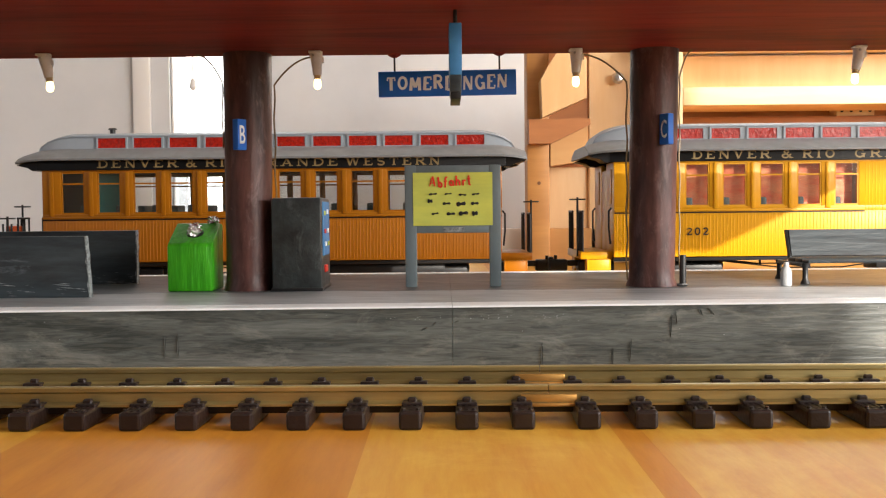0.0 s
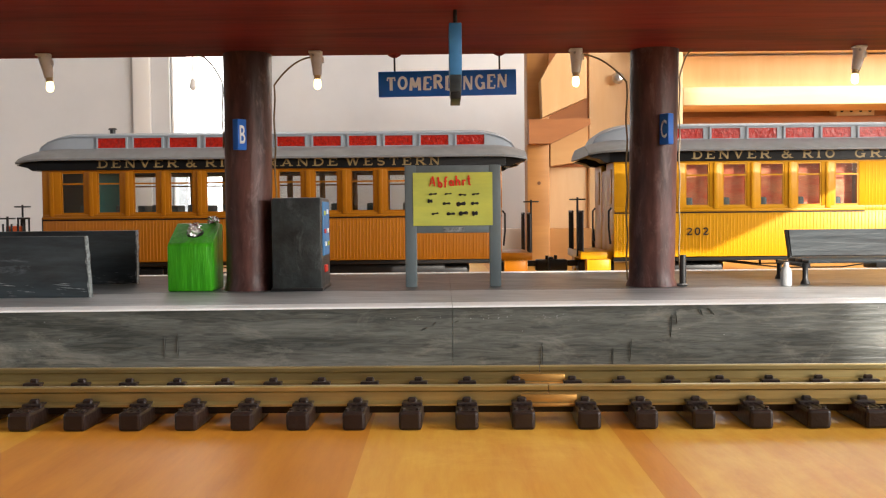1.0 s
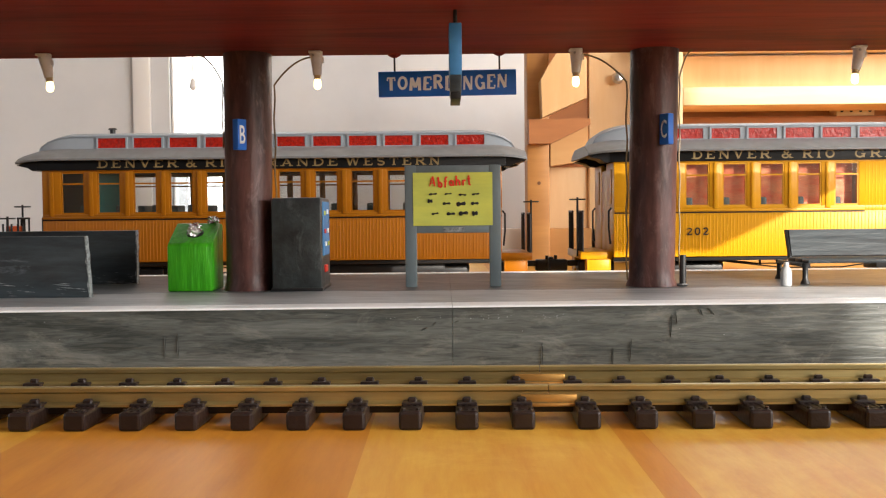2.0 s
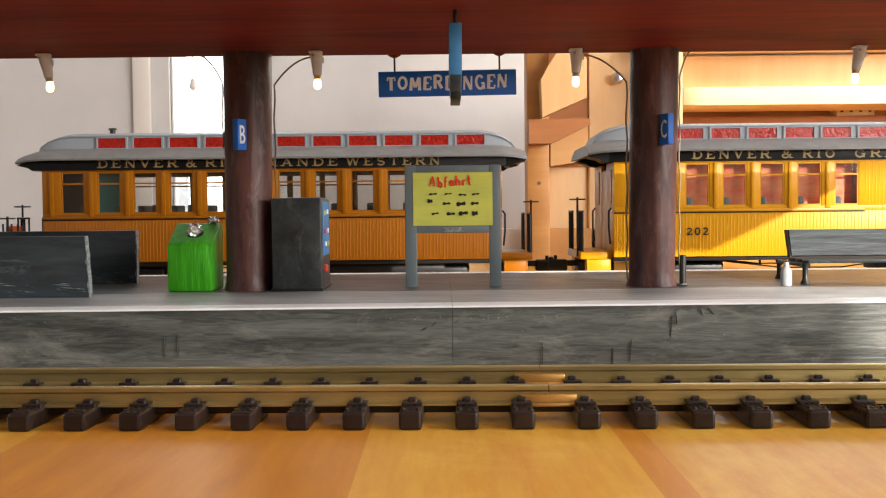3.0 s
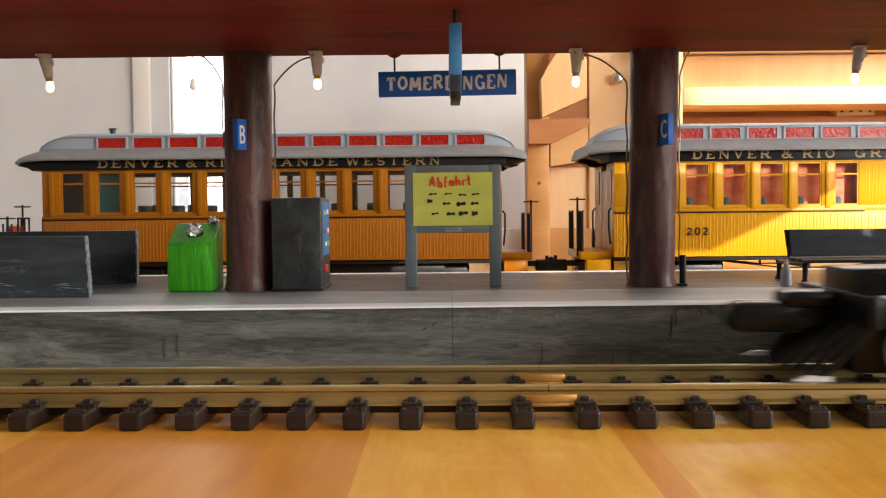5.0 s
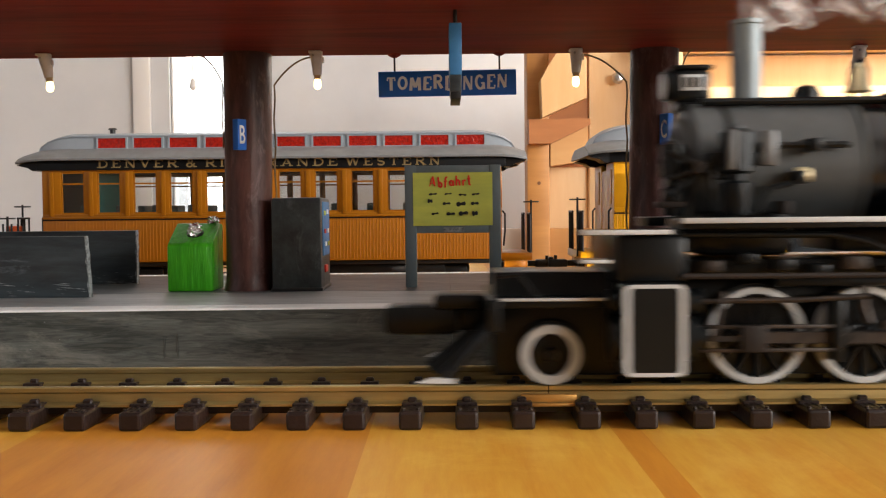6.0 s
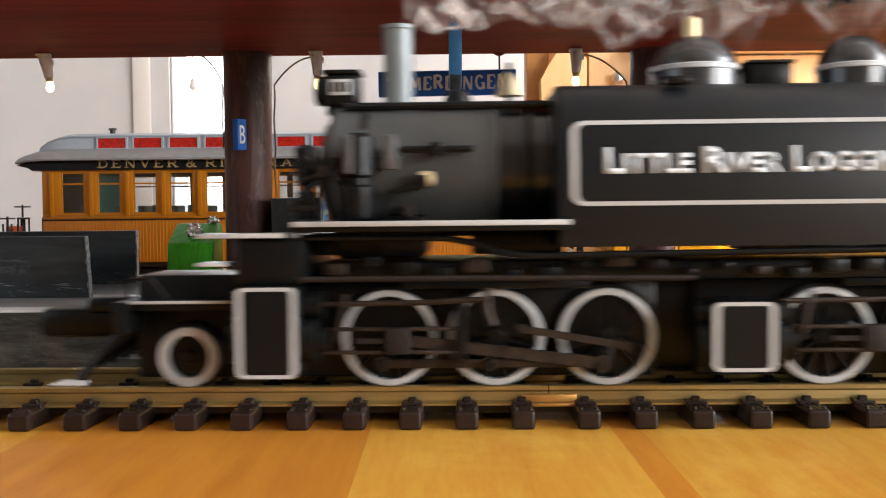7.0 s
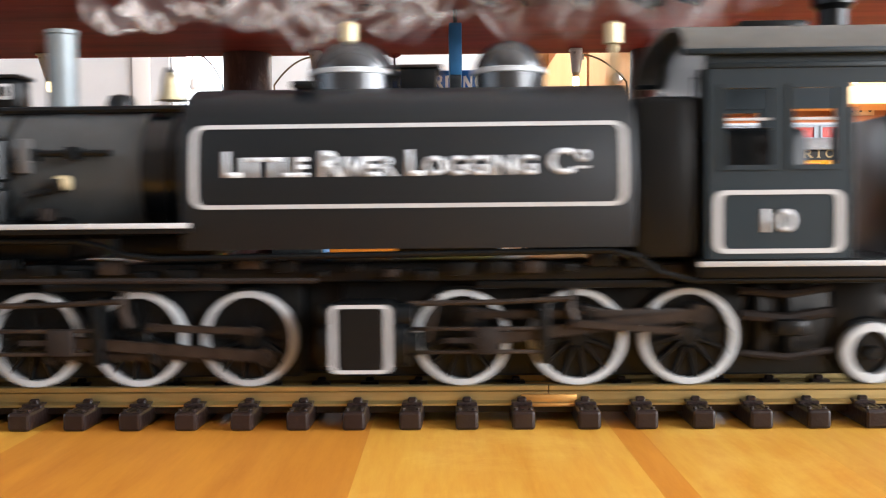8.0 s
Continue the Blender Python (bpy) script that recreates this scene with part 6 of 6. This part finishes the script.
# domes
for x, rad, top in ((0.0395, 0.0178, 0.1395), (0.1045, 0.0148, 0.1388)):
    bm = bmesh.new()
    h = 0.1165
    lathe(bm, [(rad * 1.04, h - 0.004), (rad, h), (rad, h + 0.0085)] + [(rad * math.cos(a * math.pi / 16), h + 0.0085 + (top - h - 0.0085) * math.sin(a * math.pi / 16)) for a in range(1, 8)] + [(0.0004, top)], (x, 0, 0), "z", 40)
    dome = part("dome", bm, DOME, loco, "rounded grey dome with a white band")
    bm = bmesh.new()
    lathe(bm, [(rad + 0.0001, h + 0.0078), (rad + 0.0005, h + 0.0081), (rad + 0.0005, h + 0.0098), (rad - 0.0003, h + 0.0103)], (x, 0, 0), "z", 40)
    part("band", bm, TYRE, dome, "white band")
part("sand_box", B(0.0585, 0.0760, -0.012, 0.012, 0.1165, 0.1265, 0.0008), ENGINE, loco)
part("sand_lid", B(0.0575, 0.0770, -0.013, 0.013, 0.1265, 0.1278, 0.0005), SOOT, loco)
for x, base, top in ((0.0382, 0.1385, 0.1465), (0.1475, 0.1165, 0.1450)):
    bm = bmesh.new()
    lathe(bm, [(0.0016, base), (0.0016, top - 0.0085), (0.0034, top - 0.0080), (0.0034, top), (0.0008, top + 0.0014)], (x, 0, 0), "z", 16)
    part("whistle", bm, BELL, loco, "brass whistle")

# cab
CX0, CX1 = 0.1745, 0.2560
for s in (-1, 1):
    ya, yb = sorted((s * 0.0455, s * 0.0475))
    side = part("cab_side", B(CX0, 0.2265, ya, yb, 0.0500, 0.0825), CAB, loco, "grey-black cab side with number panel", smooth=False)
    part("window_header", B(CX0, 0.2560, ya, yb, 0.1140, 0.1262), CAB, side, smooth=False)
    for a, b in ((CX0, 0.1795), (0.1995, 0.2040), (0.2225, 0.2265)):
        part("window_post", B(a, b, ya, yb, 0.0825, 0.1140), CAB, side, smooth=False)
    for a, b in ((0.1795, 0.1995), (0.2040, 0.2225)):
        wd = part("cab_window", frame_ring(bmesh.new(), a, b, 0.0825, 0.1140, 0.0018, min(s * 0.0460, s * 0.0482), max(s * 0.0460, s * 0.0482)), CAB, side, "slate window frame")
        part("sash_bar", B(a + 0.0018, b - 0.0018, min(s * 0.0465, s * 0.0475), max(s * 0.0465, s * 0.0475), 0.1005, 0.1015), LINING, wd, smooth=False)
    ya, yb = sorted((s * 0.0475, s * 0.0480))
    part("lining", lined_panel(bmesh.new(), 0.1770, 0.2240, 0.0520, 0.0752, 0.0017, 0.0026, 0.004, ya, yb), LINING, side, "white panel border", smooth=False)
    if s < 0:
        lettering("number", "10", 0.0120, 0.0088, pose(0.2005, -0.0477, 0.0640), LINING, side, bold=0.02)
    ya, yb = sorted((s * 0.0475, s * 0.0487))
    part("cab_edge", B(0.1715, 0.300, ya, yb, 0.0472, 0.0492, 0.0002), LINING, loco, "white cab floor edge")
    for x in (0.2275, 0.2545):
        part("grab_rail", rod(bmesh.new(), (x, s * 0.0470, 0.050), (x, s * 0.0470, 0.105), 0.0008, seg=8), ENGINE, loco)
    ya, yb = sorted((s * 0.0455, s * 0.0475))
    part("bunker_side", B(0.2560, 0.300, ya, yb, 0.0500, 0.1055, 0.0005), ENGINE, loco)
part("cab_floor", B(0.1715, 0.300, -0.0475, 0.0475, 0.0430, 0.0500, 0.0005), ENGINE, loco)
part("bunker_back", B(0.298, 0.300, -0.0455, 0.0455, 0.0500, 0.1055, 0.0003), CAB, loco)
part("bunker_front", B(0.2560, 0.2580, -0.0455, 0.0455, 0.0500, 0.1055, 0.0003), ENGINE, loco)
part("backhead", B(0.1765, 0.2200, -0.024, 0.024, 0.0500, 0.1000, 0.004), ENGINE, loco)
part("firebox_jacket", B(0.1488, 0.1738, -0.0425, 0.0425, 0.0500, 0.1105, 0.003), ENGINE, loco, "black firebox jacket")
arch = [(0.0475 * math.cos(math.pi * k / 20), 0.1250 + 0.0120 * math.sin(math.pi * k / 20)) for k in range(21)]
bm = bmesh.new()
prism(bm, [(0.0455, 0.050), (0.0455, 0.1245)] + [(y * 0.96, 0.1245 + (z - 0.1250) * 0.95) for y, z in arch[1:-1]] + [(-0.0455, 0.1245), (-0.0455, 0.050)], 0.1740, 0.1758, "yz")
part("cab_front", bm, ENGINE, loco, smooth=False)
for s in (-1, 1):
    ya, yb = sorted((s * 0.030, s * 0.042))
    part("front_window", frame_ring(bmesh.new(), 0, 0.012, 0, 0.026, 0.0015, -0.001, 0.001), ENGINE, loco).matrix_basis = Matrix.Translation((0.1735, ya, 0.094)) @ pose(0, 0, 0, 0, 0, 90)
    part("front_pane", B(0.1732, 0.1739, ya + 0.001, yb - 0.001, 0.096, 0.118), ENGINE, loco, smooth=False)
bm = bmesh.new()
outer = [(0.0515 * math.cos(math.pi * k / 24), 0.1255 + 0.0145 * math.sin(math.pi * k / 24) ** 0.8) for k in range(25)]
inner = [(0.0495 * math.cos(math.pi * k / 24), 0.1255 + 0.0127 * math.sin(math.pi * k / 24) ** 0.8) for k in range(24, -1, -1)]
prism(bm, outer + inner, 0.1655, 0.2640, "yz")
part("cab_roof", bm, CAB_ROOF, loco, "curved dark grey cab roof", angle=30)
for s in (-1, 1):
    ya, yb = sorted((s * 0.0490, s * 0.0522))
    part("roof_gutter", B(0.1650, 0.2645, ya, yb, 0.1240, 0.1262, 0.0005), CAB, loco, "slate roof gutter")
    ya, yb = sorted((s * 0.0475, s * 0.0483))
    part("cornice", B(0.1745, 0.2560, ya, yb, 0.1195, 0.1215, 0.0003), CAB, loco)
part("roof_hatch", B(0.195, 0.222, -0.015, 0.015, 0.1385, 0.1430, 0.0008), ENGINE, loco)
bm = bmesh.new()
lathe(bm, [(0.0060, 0.138), (0.0060, 0.1490), (0.0085, 0.1510), (0.0085, 0.1540), (0.0010, 0.1560)], (0.2370, 0, 0), "z", 20)
part("roof_vent", bm, ENGINE, loco)
part("trailing_frame", B(0.2300, 0.2600, -0.0195, -0.0165, 0.008, 0.040, 0.001), ENGINE, loco)
part("trailing_frame", B(0.2300, 0.2600, 0.0165, 0.0195, 0.008, 0.040, 0.001), ENGINE, loco)
part("throttle_lever", box(B(0.2070, 0.2100, -0.030, 0.010, 0.092, 0.096, 0.001), 0.2060, 0.2120, -0.016, -0.010, 0.085, 0.1, 0.001), RED_BUTTON, loco, "red controls inside the cab")

# ---- smoke wisps trailing from the chimney ----
SMOKE = bpy.data.materials.new("thin_smoke")
SMOKE.use_nodes = True
ns, ln = SMOKE.node_tree.nodes, SMOKE.node_tree.links
ns.remove(ns["Principled BSDF"])
s_tr, s_df, s_mx = ns.new("ShaderNodeBsdfTransparent"), ns.new("ShaderNodeBsdfDiffuse"), ns.new("ShaderNodeMixShader")
s_tl, s_add = ns.new("ShaderNodeBsdfTranslucent"), ns.new("ShaderNodeMixShader")
s_df.inputs["Color"].default_value = (0.96, 0.90, 0.87, 1)
s_tl.inputs["Color"].default_value = (0.98, 0.94, 0.92, 1)
s_tc, s_no, s_no2, s_mr = ns.new("ShaderNodeTexCoord"), ns.new("ShaderNodeTexNoise"), ns.new("ShaderNodeAttribute"), ns.new("ShaderNodeMapRange")
s_no.inputs["Scale"].default_value, s_no.inputs["Detail"].default_value, s_no.inputs["Distortion"].default_value = 24, 1.5, 2.2
s_no2.attribute_name = "thin"
s_mr.inputs["From Min"].default_value, s_mr.inputs["From Max"].default_value = 0.0, 0.070
s_mr.inputs["To Min"].default_value, s_mr.inputs["To Max"].default_value = 0.50, 0.050
s_mul = ns.new("ShaderNodeMath")
s_mul.operation = "MULTIPLY"
ln.new(s_tc.outputs["Object"], s_no.inputs["Vector"])
s_sub, s_abs = ns.new("ShaderNodeMath"), ns.new("ShaderNodeMath")
s_sub.operation, s_abs.operation = "SUBTRACT", "ABSOLUTE"
s_sub.inputs[1].default_value = 0.5
ln.new(s_no.outputs["Fac"], s_sub.inputs[0])
ln.new(s_sub.outputs[0], s_abs.inputs[0])
ln.new(s_abs.outputs[0], s_mr.inputs["Value"])
ln.new(s_mr.outputs[0], s_mul.inputs[0])
ln.new(s_no2.outputs["Fac"], s_mul.inputs[1])
ln.new(s_df.outputs[0], s_add.inputs[1])
ln.new(s_tl.outputs[0], s_add.inputs[2])
ln.new(s_mul.outputs[0], s_mx.inputs["Fac"])
ln.new(s_tr.outputs[0], s_mx.inputs[1])
ln.new(s_add.outputs[0], s_mx.inputs[2])
ln.new(s_mx.outputs[0], ns["Material Output"].inputs["Surface"])


def wisp(seed, length, spread, thick):
    """A puff of smoke: several curling ribbons whose density fades to the edges."""
    r = random.Random(seed)
    bm = bmesh.new()
    layer = bm.verts.layers.float.new("thin")
    for strand in range(5):
        n, m = 36, 8
        ph, amp, f0 = r.uniform(0, 6), r.uniform(0.25, 0.6) * spread, r.uniform(1.0, 2.2)
        base_z, base_y = r.uniform(-0.4, 0.45) * spread, r.uniform(-0.5, 0.5) * spread
        wide = thick * r.uniform(0.5, 1.2)
        prev = None
        for i in range(n + 1):
            f = i / n
            x = (f - 0.5) * length * r.uniform(0.995, 1.005)
            z = base_z + amp * math.sin(ph + f * f0 * 6.28) + spread * 0.2 * noise.noise(Vector((f * 5, seed, strand)))
            y = base_y + amp * 0.6 * math.cos(ph * 1.7 + f * f0 * 5)
            roll = 0.6 * math.sin(f * 5 + ph)
            ring = []
            for j in range(m + 1):
                g = j / m * 2 - 1
                v = bm.verts.new((x + g * wide * 0.5 * math.sin(ph + f * 3), y + g * wide * 0.5 * math.sin(roll), z + g * wide * math.cos(roll)))
                v[layer] = (1 - g * g) * math.sin(math.pi * f) ** 0.7 * max(0.24, 1.30 - 0.095 * (seed - 20))
                ring.append(v)
            if prev:
                for j in range(m):
                    bm.faces.new((prev[j], ring[j], ring[j + 1], prev[j + 1]))
            prev = ring
    return part("smoke_puff", bm, SMOKE)


PUFFS = []
puff_rng = random.Random(31)
for k in range(13):
    ob = tagged(wisp(20 + k, (0.034 + 0.0065 * k) * puff_rng.uniform(0.8, 1.3), (0.0070 + 0.0016 * k) * puff_rng.uniform(0.7, 1.4), (0.0055 + 0.0007 * k) * puff_rng.uniform(0.6, 1.4)), "thin pale grey curl of chimney smoke", "smoke", "smoke puffs over the engine", "stuff")
    PUFFS.append((ob, 0.004 + 0.0200 * k, 0.1490 + 0.0016 * k + (puff_rng.uniform(-0.004, 0.009) if k > 1 else 0.0), 0.006 * math.sin(k * 2.1)))


# ---- what moves ----
SEEN_T = (0.0, 4.6, 5.8, 6.2, 6.5, 7.0, 7.5, 8.0)
SEEN_X = (1.0660, 0.4085, 0.2368, 0.1794, 0.1370, 0.0646, -0.0046, -0.0765)


def engine_x(t):
    return float(np.interp(t, SEEN_T, SEEN_X))


def motions():
    walk(loco, [(t, TURN @ pose(engine_x(t), 0, RAIL_TOP)) for t in (0.0, 2.3, 4.6, 5.2, 5.8, 6.2, 6.5, 7.0, 7.5, 8.0)])
    times = [k * 0.1 for k in range(81)]
    for ob, x, y, radius, phase in WHEELS:
        walk(ob, [(t, pose(x, y, radius, 0, -(phase + math.degrees((0.0646 - engine_x(t)) / radius)), 0)) for t in times])
    for ob, kind, x, phase, y, *more in RODS_KEYED:
        rows = []
        for t in times:
            a = radians(phase) + (0.0646 - engine_x(t)) / DRIVER
            px, pz = x + 0.0100 * math.cos(a), DRIVER + 0.0100 * math.sin(a)
            if kind == "side":
                rows.append((t, pose(px, y, pz)))
                continue
            if kind == "eccentric":
                ex, ez = x + 0.0060 * math.cos(a + 1.4), DRIVER + 0.0060 * math.sin(a + 1.4)
                rows.append((t, pose(ex, y, ez, 0, math.degrees(math.atan2(0.0250 - ez, ex - more[0])), 0)))
                continue
            lean = math.asin((pz - DRIVER) / more[0])
            if kind == "main":
                rows.append((t, pose(px, y, pz, 0, -math.degrees(lean), 0)))
            else:
                rows.append((t, pose(px - more[0] * math.cos(lean), y, DRIVER)))
        walk(ob, rows)
    for ob, back, z, y in PUFFS:
        rows = []
        for t in (0.0, 2.3, 4.6, 5.2, 5.8, 6.2, 6.5, 7.0, 7.5, 8.0):
            lag = max(0.0, t - 5.0) * (0.006 + 0.05 * back)
            rows.append((t, TURN @ pose(engine_x(t) - 0.0825 + back + lag, y, RAIL_TOP + z + 0.0012 * (t - 6), 0, 6 * math.sin(t + back * 40), 0)))
        walk(ob, rows)


motions()
